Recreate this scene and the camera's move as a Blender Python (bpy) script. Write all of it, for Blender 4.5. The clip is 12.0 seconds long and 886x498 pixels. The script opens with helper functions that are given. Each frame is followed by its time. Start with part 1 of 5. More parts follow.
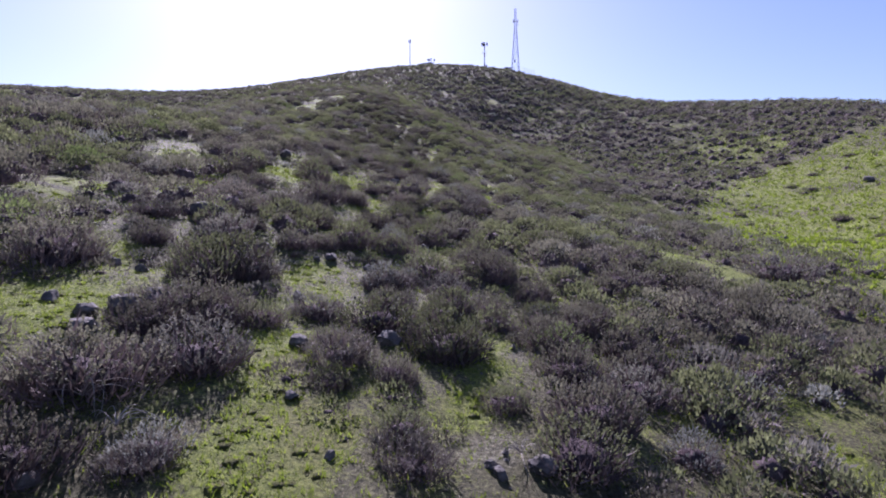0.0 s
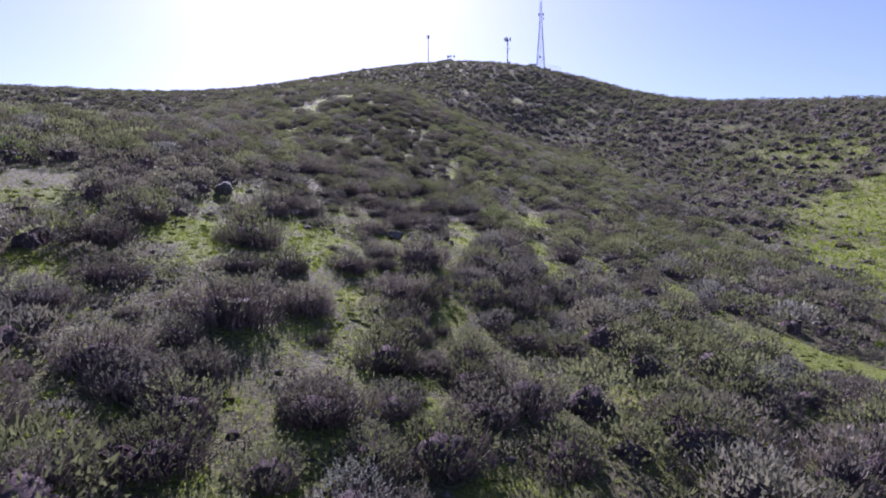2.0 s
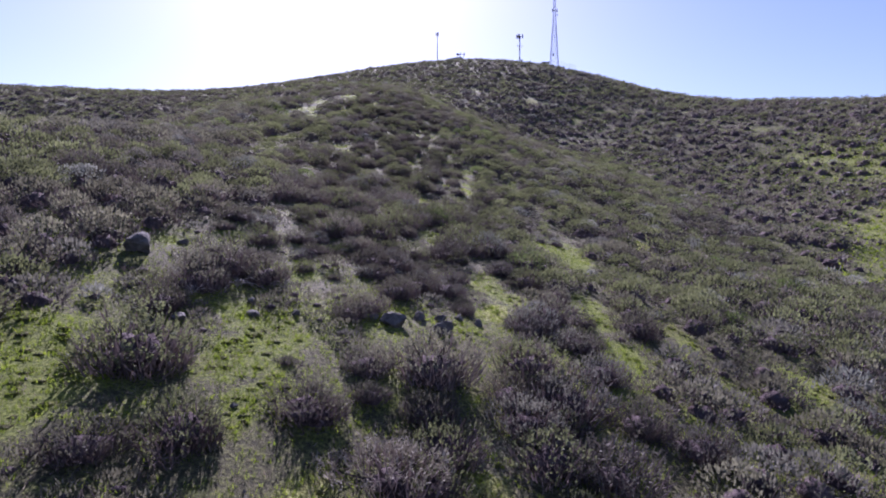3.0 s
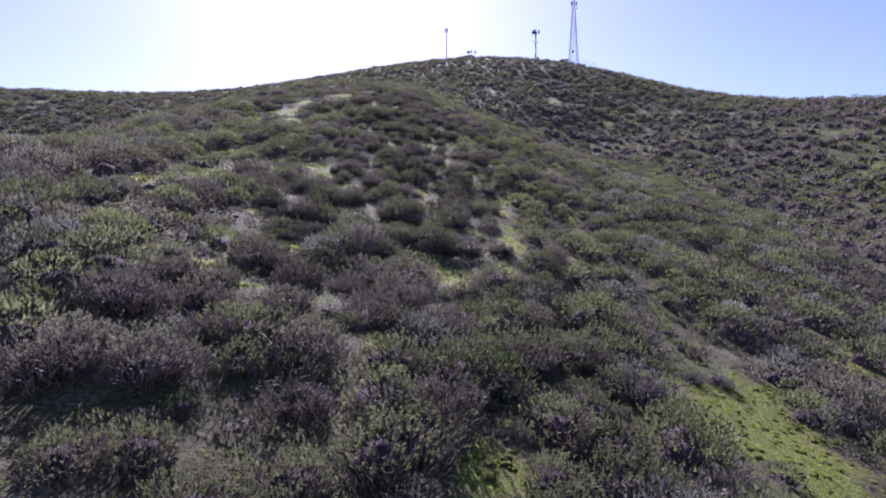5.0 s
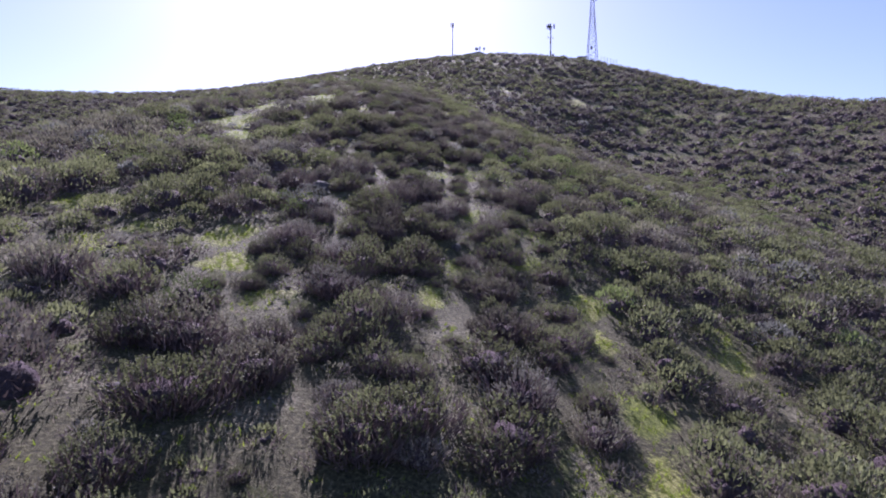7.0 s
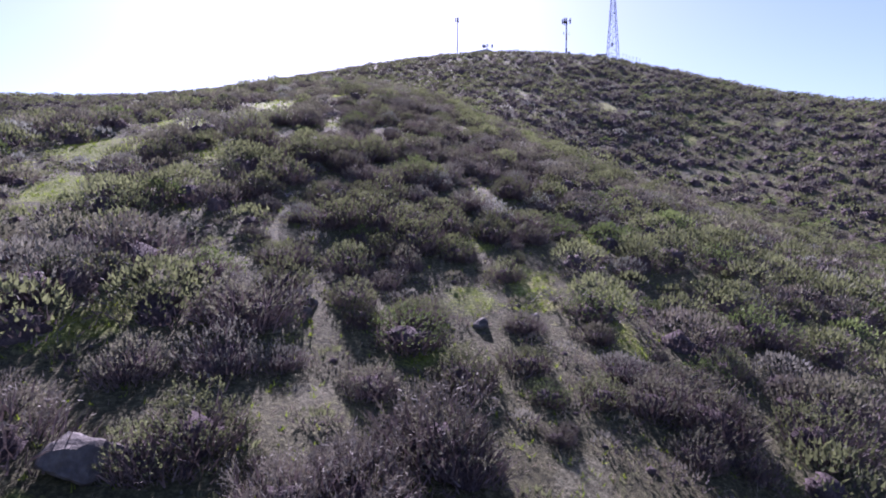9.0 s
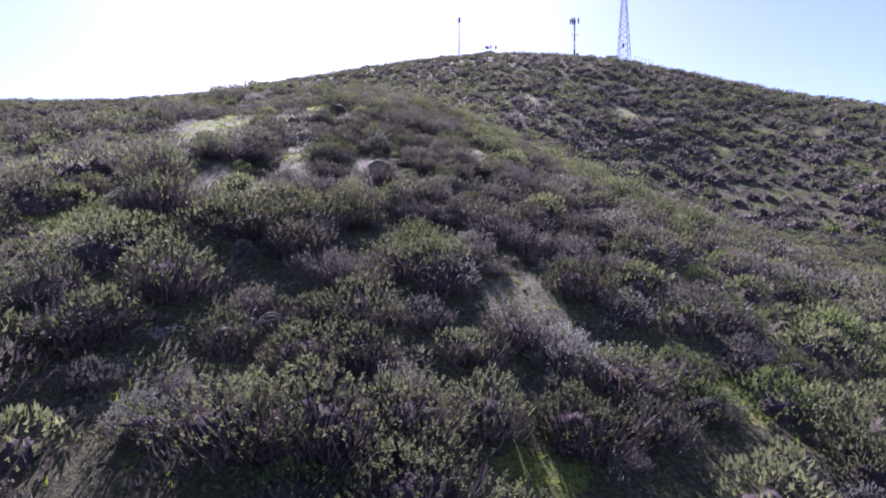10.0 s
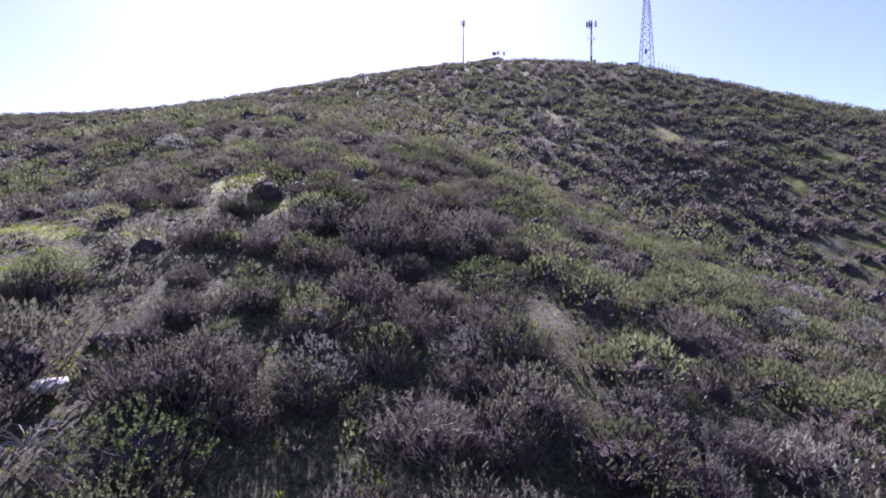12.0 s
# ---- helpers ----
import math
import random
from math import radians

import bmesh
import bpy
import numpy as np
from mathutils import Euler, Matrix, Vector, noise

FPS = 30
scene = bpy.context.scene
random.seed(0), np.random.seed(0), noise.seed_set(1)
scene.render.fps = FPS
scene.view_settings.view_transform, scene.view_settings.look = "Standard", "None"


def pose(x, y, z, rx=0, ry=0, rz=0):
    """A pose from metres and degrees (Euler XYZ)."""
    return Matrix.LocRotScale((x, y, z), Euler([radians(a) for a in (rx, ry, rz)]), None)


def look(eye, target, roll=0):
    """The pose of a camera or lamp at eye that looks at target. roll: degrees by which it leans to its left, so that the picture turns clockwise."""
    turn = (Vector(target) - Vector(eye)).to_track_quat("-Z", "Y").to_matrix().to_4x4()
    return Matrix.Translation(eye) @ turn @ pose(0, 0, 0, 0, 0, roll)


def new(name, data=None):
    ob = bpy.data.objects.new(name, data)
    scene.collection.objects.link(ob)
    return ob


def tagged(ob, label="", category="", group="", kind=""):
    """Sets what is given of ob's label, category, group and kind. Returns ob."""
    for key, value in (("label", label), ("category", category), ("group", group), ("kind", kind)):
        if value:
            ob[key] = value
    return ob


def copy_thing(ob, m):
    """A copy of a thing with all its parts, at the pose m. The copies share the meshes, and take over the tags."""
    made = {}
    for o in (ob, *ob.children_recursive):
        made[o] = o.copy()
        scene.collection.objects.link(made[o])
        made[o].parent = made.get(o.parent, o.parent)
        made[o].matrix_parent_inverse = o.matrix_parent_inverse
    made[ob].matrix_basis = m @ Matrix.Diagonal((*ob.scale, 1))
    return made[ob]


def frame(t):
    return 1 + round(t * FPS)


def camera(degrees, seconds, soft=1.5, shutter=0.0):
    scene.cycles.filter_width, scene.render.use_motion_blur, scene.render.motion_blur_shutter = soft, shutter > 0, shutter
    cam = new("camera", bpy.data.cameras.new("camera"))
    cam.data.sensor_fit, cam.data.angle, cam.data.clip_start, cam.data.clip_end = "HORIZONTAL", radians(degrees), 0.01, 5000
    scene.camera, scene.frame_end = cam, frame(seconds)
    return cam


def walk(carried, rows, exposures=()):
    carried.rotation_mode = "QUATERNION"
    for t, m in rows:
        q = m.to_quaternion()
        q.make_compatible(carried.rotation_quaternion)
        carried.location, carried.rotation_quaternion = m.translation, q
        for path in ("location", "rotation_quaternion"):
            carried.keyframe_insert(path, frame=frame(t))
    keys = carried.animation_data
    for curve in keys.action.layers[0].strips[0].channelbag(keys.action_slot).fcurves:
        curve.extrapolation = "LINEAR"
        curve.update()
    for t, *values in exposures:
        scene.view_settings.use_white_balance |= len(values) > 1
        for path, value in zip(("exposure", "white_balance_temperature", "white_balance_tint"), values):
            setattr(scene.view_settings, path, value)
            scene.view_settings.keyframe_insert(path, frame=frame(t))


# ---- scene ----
cam = camera(75.0, 12.0, soft=1.85)
PATH = [
    (0, (0.098, 0.587, -0.001), (0.106, 2.586, -0.069), -0.3),
    (0.5, (0.084, 3.475, 0.636), (0.075, 5.474, 0.567), -0.2),
    (1, (0.024, 6.721, 1.393), (0.007, 8.72, 1.322), -0.1),
    (1.5, (-0.116, 10.156, 2.164), (-0.144, 12.155, 2.092), -0.1),
    (2, (-0.287, 13.779, 3.065), (-0.342, 15.777, 2.993), -0.1),
    (2.5, (-0.541, 17.407, 3.989), (-0.614, 19.404, 3.916), -0.1),
    (3, (-0.872, 21.208, 4.966), (-0.955, 23.205, 4.89), -0.0),
    (3.5, (-1.298, 24.952, 5.866), (-1.389, 26.949, 5.79), 0.0),
    (5.5, (-3.067, 41.279, 9.01), (-3.176, 43.275, 8.943), -0.2),
    (6, (-3.506, 45.344, 10.013), (-3.617, 47.34, 9.946), -0.2),
    (6.5, (-3.911, 49.362, 10.97), (-4.025, 51.358, 10.903), -0.1),
    (7, (-4.291, 53.536, 11.978), (-4.408, 55.531, 11.911), -0.1),
    (9, (-6.117, 70.623, 16.259), (-6.237, 72.618, 16.195), -0.1),
    (9.5, (-6.566, 74.959, 17.481), (-6.686, 76.955, 17.421), -0.2),
    (10, (-7.069, 79.392, 18.831), (-7.188, 81.388, 18.774), -0.2),
    (10.5, (-7.514, 83.395, 20.163), (-7.633, 85.391, 20.109), -0.2),
    (11, (-7.925, 87.168, 21.526), (-8.044, 89.164, 21.474), -0.3),
    (11.5, (-8.285, 90.582, 22.779), (-8.404, 92.578, 22.731), -0.3),
    (12, (-8.578, 93.875, 24.141), (-8.698, 95.871, 24.094), -0.3),
]
walk(cam, [(t, look(eye, target, roll)) for t, eye, target, roll in PATH],
     [(0, 1.34, 5650, 38), (3.5, 1.34, 5650, 39), (7, 1.46, 5650, 40), (9, 1.66, 5650, 42), (10.5, 1.74, 5650, 42), (12, 1.65, 5650, 42)])

# ---- light: a clear afternoon, the sun ahead and to the left, behind the hill ----
SUN_LEFT, SUN_UP = 13.0, 35.0
world = bpy.data.worlds.new("sky")
world.use_nodes = True
scene.world = world
wn = world.node_tree.nodes
sky = wn.new("ShaderNodeTexSky")
sky.sky_type, sky.sun_disc = "NISHITA", False
sky.sun_elevation, sky.sun_rotation = radians(SUN_UP), radians(-SUN_LEFT)
sky.air_density, sky.dust_density, sky.ozone_density, sky.altitude = 1.0, 0.85, 1.8, 300
wn["Background"].inputs["Strength"].default_value = 0.054
world.node_tree.links.new(sky.outputs["Color"], wn["Background"].inputs["Color"])
sun_data = bpy.data.lights.new("sun", "SUN")
sun_data.energy, sun_data.angle, sun_data.color = 5.0, radians(0.6), (1.0, 0.96, 0.89)
sun_at = Vector((-math.sin(radians(SUN_LEFT)) * math.cos(radians(SUN_UP)),
                 math.cos(radians(SUN_LEFT)) * math.cos(radians(SUN_UP)), math.sin(radians(SUN_UP))))
sun = new("sun", sun_data)
sun.matrix_basis = look(sun_at * 300, (0, 0, 0))


# ---- materials ----
def shader(name):
    m = bpy.data.materials.new(name)
    m.use_nodes = True
    t = m.node_tree
    t.nodes.clear()
    return m, t.nodes, t.links


def ramp(nodes, stops):
    r = nodes.new("ShaderNodeValToRGB")
    e = r.color_ramp.elements
    while len(e) < len(stops):
        e.new(0.5)
    for item, (at, c) in zip(e, stops):
        item.position, item.color = at, (*c, 1)
    return r


def noise_node(nodes, links, scale, detail=4.0, rough=0.55):
    geo = nodes.new("ShaderNodeNewGeometry")
    n = nodes.new("ShaderNodeTexNoise")
    n.inputs["Scale"].default_value, n.inputs["Detail"].default_value, n.inputs["Roughness"].default_value = scale, detail, rough
    links.new(geo.outputs["Position"], n.inputs["Vector"])
    return n


def mix_rgb(nodes, links, fac, a, b, kind="MIX"):
    m = nodes.new("ShaderNodeMix")
    m.data_type, m.blend_type = "RGBA", kind
    for socket, value in ((m.inputs[0], fac), (m.inputs[6], a), (m.inputs[7], b)):
        if hasattr(value, "node"):
            links.new(value, socket)
        elif isinstance(value, tuple):
            socket.default_value = (*value, 1)
        else:
            socket.default_value = value
    return m.outputs[2]


def leafy(name, stops, through_share=0.3, through_tint=(1.0, 1.0, 0.92), rough=0.75):
    """Leaves and twigs: colour varies from piece to piece and from plant to plant; some light passes through."""
    m, nodes, links = shader(name)
    geo = nodes.new("ShaderNodeNewGeometry")
    info = nodes.new("ShaderNodeObjectInfo")
    tint = nodes.new("ShaderNodeAttribute")
    tint.attribute_name = "tint"
    add = nodes.new("ShaderNodeMath")
    add.operation = "MULTIPLY_ADD"
    links.new(geo.outputs["Random Per Island"], add.inputs[0])
    add.inputs[1].default_value = 0.34
    add2 = nodes.new("ShaderNodeMath")
    add2.operation = "ADD"
    links.new(info.outputs["Random"], add2.inputs[0])
    links.new(tint.outputs["Fac"], add2.inputs[1])
    frac = nodes.new("ShaderNodeMath")
    frac.operation = "FRACT"
    links.new(add2.outputs[0], frac.inputs[0])
    half = nodes.new("ShaderNodeMath")
    half.operation = "MULTIPLY"
    links.new(frac.outputs[0], half.inputs[0])
    half.inputs[1].default_value = 0.5
    links.new(half.outputs[0], add.inputs[2])
    r = ramp(nodes, stops)
    links.new(add.outputs[0], r.inputs[0])
    big = noise_node(nodes, links, 0.35, 2.0)
    hue = mix_rgb(nodes, links, big.outputs["Fac"], (0.78, 0.76, 0.80), (1.2, 1.2, 1.1))
    colour = mix_rgb(nodes, links, 1.0, r.outputs["Color"], hue, "MULTIPLY")
    p = nodes.new("ShaderNodeBsdfPrincipled")
    p.inputs["Roughness"].default_value = rough
    p.inputs["Specular IOR Level"].default_value = 0.3
    links.new(colour, p.inputs["Base Color"])
    tr = nodes.new("ShaderNodeBsdfTranslucent")
    links.new(mix_rgb(nodes, links, 1.0, colour, through_tint, "MULTIPLY"), tr.inputs["Color"])
    mx = nodes.new("ShaderNodeMixShader")
    mx.inputs[0].default_value = through_share
    links.new(p.outputs[0], mx.inputs[1])
    links.new(tr.outputs[0], mx.inputs[2])
    out = nodes.new("ShaderNodeOutputMaterial")
    links.new(mx.outputs[0], out.inputs[0])
    return m


def solid(name, stops, scale, rough=0.7, metal=0.0, bump=0.0, bump_scale=20.0, spec=0.4):
    m, nodes, links = shader(name)
    n = noise_node(nodes, links, scale, 6.0, 0.62)
    r = ramp(nodes, stops)
    links.new(n.outputs["Fac"], r.inputs[0])
    p = nodes.new("ShaderNodeBsdfPrincipled")
    p.inputs["Roughness"].default_value, p.inputs["Metallic"].default_value = rough, metal
    p.inputs["Specular IOR Level"].default_value = spec
    links.new(r.outputs["Color"], p.inputs["Base Color"])
    if bump:
        n2 = noise_node(nodes, links, bump_scale, 6.0, 0.65)
        b = nodes.new("ShaderNodeBump")
        b.inputs["Strength"].default_value, b.inputs["Distance"].default_value = 0.8, bump
        links.new(n2.outputs["Fac"], b.inputs["Height"])
        links.new(b.outputs[0], p.inputs["Normal"])
    out = nodes.new("ShaderNodeOutputMaterial")
    links.new(p.outputs[0], out.inputs[0])
    return m


def ground_material():
    """Leaf litter and soil, green moss and grass in the clearings, pale gravel on the bare spots."""
    m, nodes, links = shader("ground")
    fine = noise_node(nodes, links, 13.0, 8.0, 0.72)
    mid = noise_node(nodes, links, 1.1, 5.0, 0.6)
    soil = ramp(nodes, [(0.34, (0.034, 0.031, 0.02)), (0.5, (0.082, 0.079, 0.041)), (0.66, (0.185, 0.174, 0.095))])
    links.new(fine.outputs["Fac"], soil.inputs[0])
    grass = ramp(nodes, [(0.3, (0.05, 0.05, 0.018)), (0.46, (0.12, 0.145, 0.03)), (0.6, (0.21, 0.24, 0.052)), (0.75, (0.33, 0.335, 0.11))])
    links.new(fine.outputs["Fac"], grass.inputs[0])
    dirt = ramp(nodes, [(0.34, (0.05, 0.045, 0.03)), (0.5, (0.125, 0.118, 0.073)), (0.66, (0.27, 0.258, 0.175))])
    links.new(fine.outputs["Fac"], dirt.inputs[0])
    straw = ramp(nodes, [(0.32, (0.062, 0.056, 0.022)), (0.48, (0.19, 0.195, 0.055)), (0.66, (0.43, 0.44, 0.15))])
    links.new(fine.outputs["Fac"], straw.inputs[0])
    colour = soil.outputs["Color"]
    broad = noise_node(nodes, links, 0.35, 4.0, 0.6)
    worn = nodes.new("ShaderNodeMapRange")
    worn.inputs[1].default_value, worn.inputs[2].default_value = 0.48, 0.72
    links.new(broad.outputs["Fac"], worn.inputs[0])
    olive = ramp(nodes, [(0.3, (0.05, 0.045, 0.02)), (0.5, (0.115, 0.105, 0.04)), (0.72, (0.22, 0.20, 0.09))])
    links.new(fine.outputs["Fac"], olive.inputs[0])
    turf = mix_rgb(nodes, links, worn.outputs[0], grass.outputs["Color"], olive.outputs["Color"])
    for name, layer in (("green", turf), ("straw", straw.outputs["Color"]), ("bare", dirt.outputs["Color"])):
        a = nodes.new("ShaderNodeAttribute")
        a.attribute_name = name
        s = nodes.new("ShaderNodeMath")
        s.operation = "ADD"
        links.new(a.outputs["Fac"], s.inputs[0])
        k = nodes.new("ShaderNodeMath")
        k.operation = "MULTIPLY_ADD"
        links.new(mid.outputs["Fac"], k.inputs[0])
        k.inputs[1].default_value, k.inputs[2].default_value = 1.0, -0.5
        k2 = nodes.new("ShaderNodeMath")
        k2.operation = "MULTIPLY_ADD"
        links.new(fine.outputs["Fac"], k2.inputs[0])
        k2.inputs[1].default_value = 1.0
        k2.inputs[2].default_value = -0.5
        s2 = nodes.new("ShaderNodeMath")
        s2.operation = "ADD"
        links.new(k.outputs[0], s2.inputs[0])
        links.new(k2.outputs[0], s2.inputs[1])
        links.new(s2.outputs[0], s.inputs[1])
        step = nodes.new("ShaderNodeMapRange")
        step.inputs[1].default_value, step.inputs[2].default_value = 0.38, 0.68
        links.new(s.outputs[0], step.inputs[0])
        colour = mix_rgb(nodes, links, step.outputs[0], colour, layer)
    p = nodes.new("ShaderNodeBsdfPrincipled")
    p.inputs["Roughness"].default_value, p.inputs["Specular IOR Level"].default_value = 0.9, 0.15
    links.new(colour, p.inputs["Base Color"])
    b = nodes.new("ShaderNodeBump")
    b.inputs["Strength"].default_value, b.inputs["Distance"].default_value = 1.0, 0.11
    links.new(fine.outputs["Fac"], b.inputs["Height"])
    links.new(b.outputs[0], p.inputs["Normal"])
    out = nodes.new("ShaderNodeOutputMaterial")
    links.new(p.outputs[0], out.inputs[0])
    return m


GROUND = ground_material()
BROWN_TONES = [(0.0, (0.0601, 0.0583, 0.0466)), (0.45, (0.124, 0.121, 0.094)), (0.8, (0.203, 0.202, 0.152)), (1.0, (0.319, 0.32, 0.238))]
GREY_TONES = [(0.0, (0.0711, 0.0694, 0.0637)), (0.45, (0.142, 0.14, 0.127)), (0.8, (0.228, 0.225, 0.197)), (1.0, (0.365, 0.361, 0.305))]
OLIVE_TONES = [(0.0, (0.0558, 0.0624, 0.0398)), (0.45, (0.115, 0.129, 0.0757)), (0.8, (0.184, 0.204, 0.121)), (1.0, (0.288, 0.313, 0.194))]
DRY_TONES = [(0.0, (0.086, 0.077, 0.068)), (0.5, (0.172, 0.155, 0.133)), (1.0, (0.35, 0.322, 0.265))]
SAGE_TONES = [(0.0, (0.095, 0.10, 0.098)), (0.5, (0.195, 0.205, 0.195)), (1.0, (0.35, 0.365, 0.34))]
GREEN_TONES = [(0.0, (0.055, 0.075, 0.03)), (0.5, (0.12, 0.16, 0.06)), (1.0, (0.26, 0.32, 0.13))]
BROWN, MAUVE, OLIVE = leafy("brown_foliage", BROWN_TONES, 0.42), leafy("grey_foliage", GREY_TONES, 0.4), leafy("olive_foliage", OLIVE_TONES, 0.46, (1.0, 1.0, 0.8))
DRY, SAGE, GREEN = leafy("dry_twigs", DRY_TONES, 0.2), leafy("sage_foliage", SAGE_TONES, 0.38, (1.0, 1.0, 0.9)), leafy("green_foliage", GREEN_TONES, 0.4)


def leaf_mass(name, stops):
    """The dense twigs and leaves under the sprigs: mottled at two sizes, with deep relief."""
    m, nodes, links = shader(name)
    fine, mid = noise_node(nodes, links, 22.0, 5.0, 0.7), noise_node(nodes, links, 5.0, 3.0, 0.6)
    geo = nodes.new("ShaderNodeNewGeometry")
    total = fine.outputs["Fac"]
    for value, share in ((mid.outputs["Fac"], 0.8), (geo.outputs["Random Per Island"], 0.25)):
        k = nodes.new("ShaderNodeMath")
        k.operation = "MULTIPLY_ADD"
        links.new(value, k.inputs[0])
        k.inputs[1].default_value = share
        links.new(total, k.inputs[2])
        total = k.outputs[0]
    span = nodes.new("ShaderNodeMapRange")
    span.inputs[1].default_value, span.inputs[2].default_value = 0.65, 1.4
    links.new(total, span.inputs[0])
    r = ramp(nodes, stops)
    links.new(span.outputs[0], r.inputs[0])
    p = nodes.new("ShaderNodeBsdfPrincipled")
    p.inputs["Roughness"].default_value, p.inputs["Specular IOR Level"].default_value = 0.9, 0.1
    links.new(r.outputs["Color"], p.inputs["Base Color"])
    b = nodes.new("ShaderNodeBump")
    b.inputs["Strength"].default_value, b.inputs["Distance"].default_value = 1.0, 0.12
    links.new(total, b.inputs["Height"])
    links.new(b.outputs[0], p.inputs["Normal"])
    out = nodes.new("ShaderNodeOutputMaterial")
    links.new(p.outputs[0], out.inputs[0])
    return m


# Mound inside the crowns; shade is painted in: dark tones, pushed towards purple.
SHADED_CORE = leaf_mass("shaded_inner_twigs", [(0.0, (0.0551, 0.0413, 0.047)), (0.5, (0.106, 0.0816, 0.0896)), (0.8, (0.155, 0.122, 0.125)), (1.0, (0.223, 0.179, 0.174))])
GRASS = leafy("grass_blades", [(0.0, (0.075, 0.1, 0.018)), (0.5, (0.165, 0.235, 0.034)), (1.0, (0.32, 0.38, 0.085))], 0.55, (1.0, 1.0, 0.6))
STRAW = leafy("dry_grass_blades", [(0.0, (0.15, 0.125, 0.10)), (0.5, (0.27, 0.235, 0.185)), (1.0, (0.42, 0.38, 0.31))], 0.35)
MOSS = leaf_mass("moss", [(0.0, (0.055, 0.053, 0.022)), (0.5, (0.12, 0.125, 0.038)), (0.8, (0.19, 0.19, 0.065)), (1.0, (0.29, 0.275, 0.12))])
# Twigs round the crown: their dark purplish tone paints its shaded sides.
SHADED_TWIGS = leafy("shaded_side_twigs", [(0.0, (0.0657, 0.0494, 0.0538)), (0.5, (0.123, 0.095, 0.101)), (0.85, (0.189, 0.148, 0.15)), (1.0, (0.286, 0.23, 0.224))], 0.15)
WOOD = solid("twig_bark", [(0.3, (0.035, 0.026, 0.024)), (0.6, (0.075, 0.058, 0.05)), (0.8, (0.13, 0.105, 0.09))], 14.0, 0.85)
DEADWOOD = solid("bleached_wood", [(0.3, (0.17, 0.145, 0.135)), (0.6, (0.31, 0.275, 0.25)), (0.85, (0.46, 0.42, 0.38))], 12.0, 0.8)
ROCK = solid("granite", [(0.25, (0.04, 0.035, 0.034)), (0.45, (0.085, 0.076, 0.073)), (0.62, (0.145, 0.132, 0.124)), (0.8, (0.24, 0.222, 0.2))], 5.0, 0.85, bump=0.05, bump_scale=11.0, spec=0.15)
PALE_ROCK = solid("pale_rock", [(0.25, (0.26, 0.245, 0.23)), (0.5, (0.42, 0.40, 0.38)), (0.8, (0.56, 0.54, 0.5))], 6.0, 0.8, bump=0.03, bump_scale=14.0)
STEEL = solid("galvanised_steel", [(0.3, (0.32, 0.35, 0.42)), (0.6, (0.42, 0.45, 0.53)), (0.8, (0.5, 0.53, 0.6))], 3.0, 0.75, 0.1)
GREY_PAINT = solid("grey_paint", [(0.3, (0.16, 0.16, 0.17)), (0.6, (0.24, 0.24, 0.25)), (0.8, (0.3, 0.3, 0.31))], 3.0, 0.6)
WHITE_PAINT = solid("white_paint", [(0.3, (0.66, 0.67, 0.68)), (0.6, (0.76, 0.77, 0.78)), (0.8, (0.82, 0.82, 0.82))], 3.0, 0.55)
DARK_PAINT = solid("dark_paint", [(0.3, (0.055, 0.05, 0.05)), (0.6, (0.09, 0.08, 0.08)), (0.8, (0.13, 0.115, 0.11))], 3.0, 0.6)
RUST_PAINT = solid("red_brown_paint", [(0.3, (0.16, 0.08, 0.06)), (0.6, (0.23, 0.12, 0.085)), (0.8, (0.3, 0.17, 0.12))], 3.0, 0.65)
STUCCO = solid("pale_block_wall", [(0.3, (0.42, 0.4, 0.38)), (0.6, (0.55, 0.53, 0.5)), (0.8, (0.63, 0.6, 0.57))], 2.0, 0.85, bump=0.01)
ROOFING = solid("weathered_roofing", [(0.3, (0.3, 0.29, 0.28)), (0.6, (0.4, 0.385, 0.37)), (0.8, (0.48, 0.46, 0.44))], 2.0, 0.8)

# ---- the lie of the land: broad mounds and hollows, 40 m apart, on a rising slope ----
RISE, RISE_X, RISE_Y, SPACING, SPREAD = 21.83, -6.77, 18.99, 40.0, 35.0
BANDS = {
    -40: (0.0, 0.0, -0.2, -2.2, -5.3, -2.8, -0.1, 0.1, 0.0, 0.0),
    0: (0.4, 0.3, 0.3, 1.6, 0.8, -2.8, 1.5, 1.3, 0.1, 0.0),
    40: (1.0, 0.2, -0.4, 4.0, 1.3, -7.3, 2.7, 1.4, 0.0, 0.0),
    80: (0.7, 0.4, -3.0, -12.9, 2.2, -1.0, -2.3, 6.2, -0.6, -0.4),
    120: (0.6, -0.1, -6.1, 0.8, 15.1, -15.3, 6.5, 1.8, -1.8, -0.2),
    160: (0.9, 2.3, 1.1, -2.3, 3.1, -4.3, 3.3, 7.8, 0.1, -0.3),
    200: (1.3, 3.2, 1.6, 1.2, 3.9, 7.1, -0.5, -2.5, -0.4, 0.0),
    240: (-0.9, -0.2, 1.4, 4.0, 8.2, 7.1, 9.9, 0.1, -1.2, -0.4),
    280: (-1.4, -2.6, -2.3, 3.8, 5.5, 5.0, 0.4, -3.0, -2.0, -0.8),
}

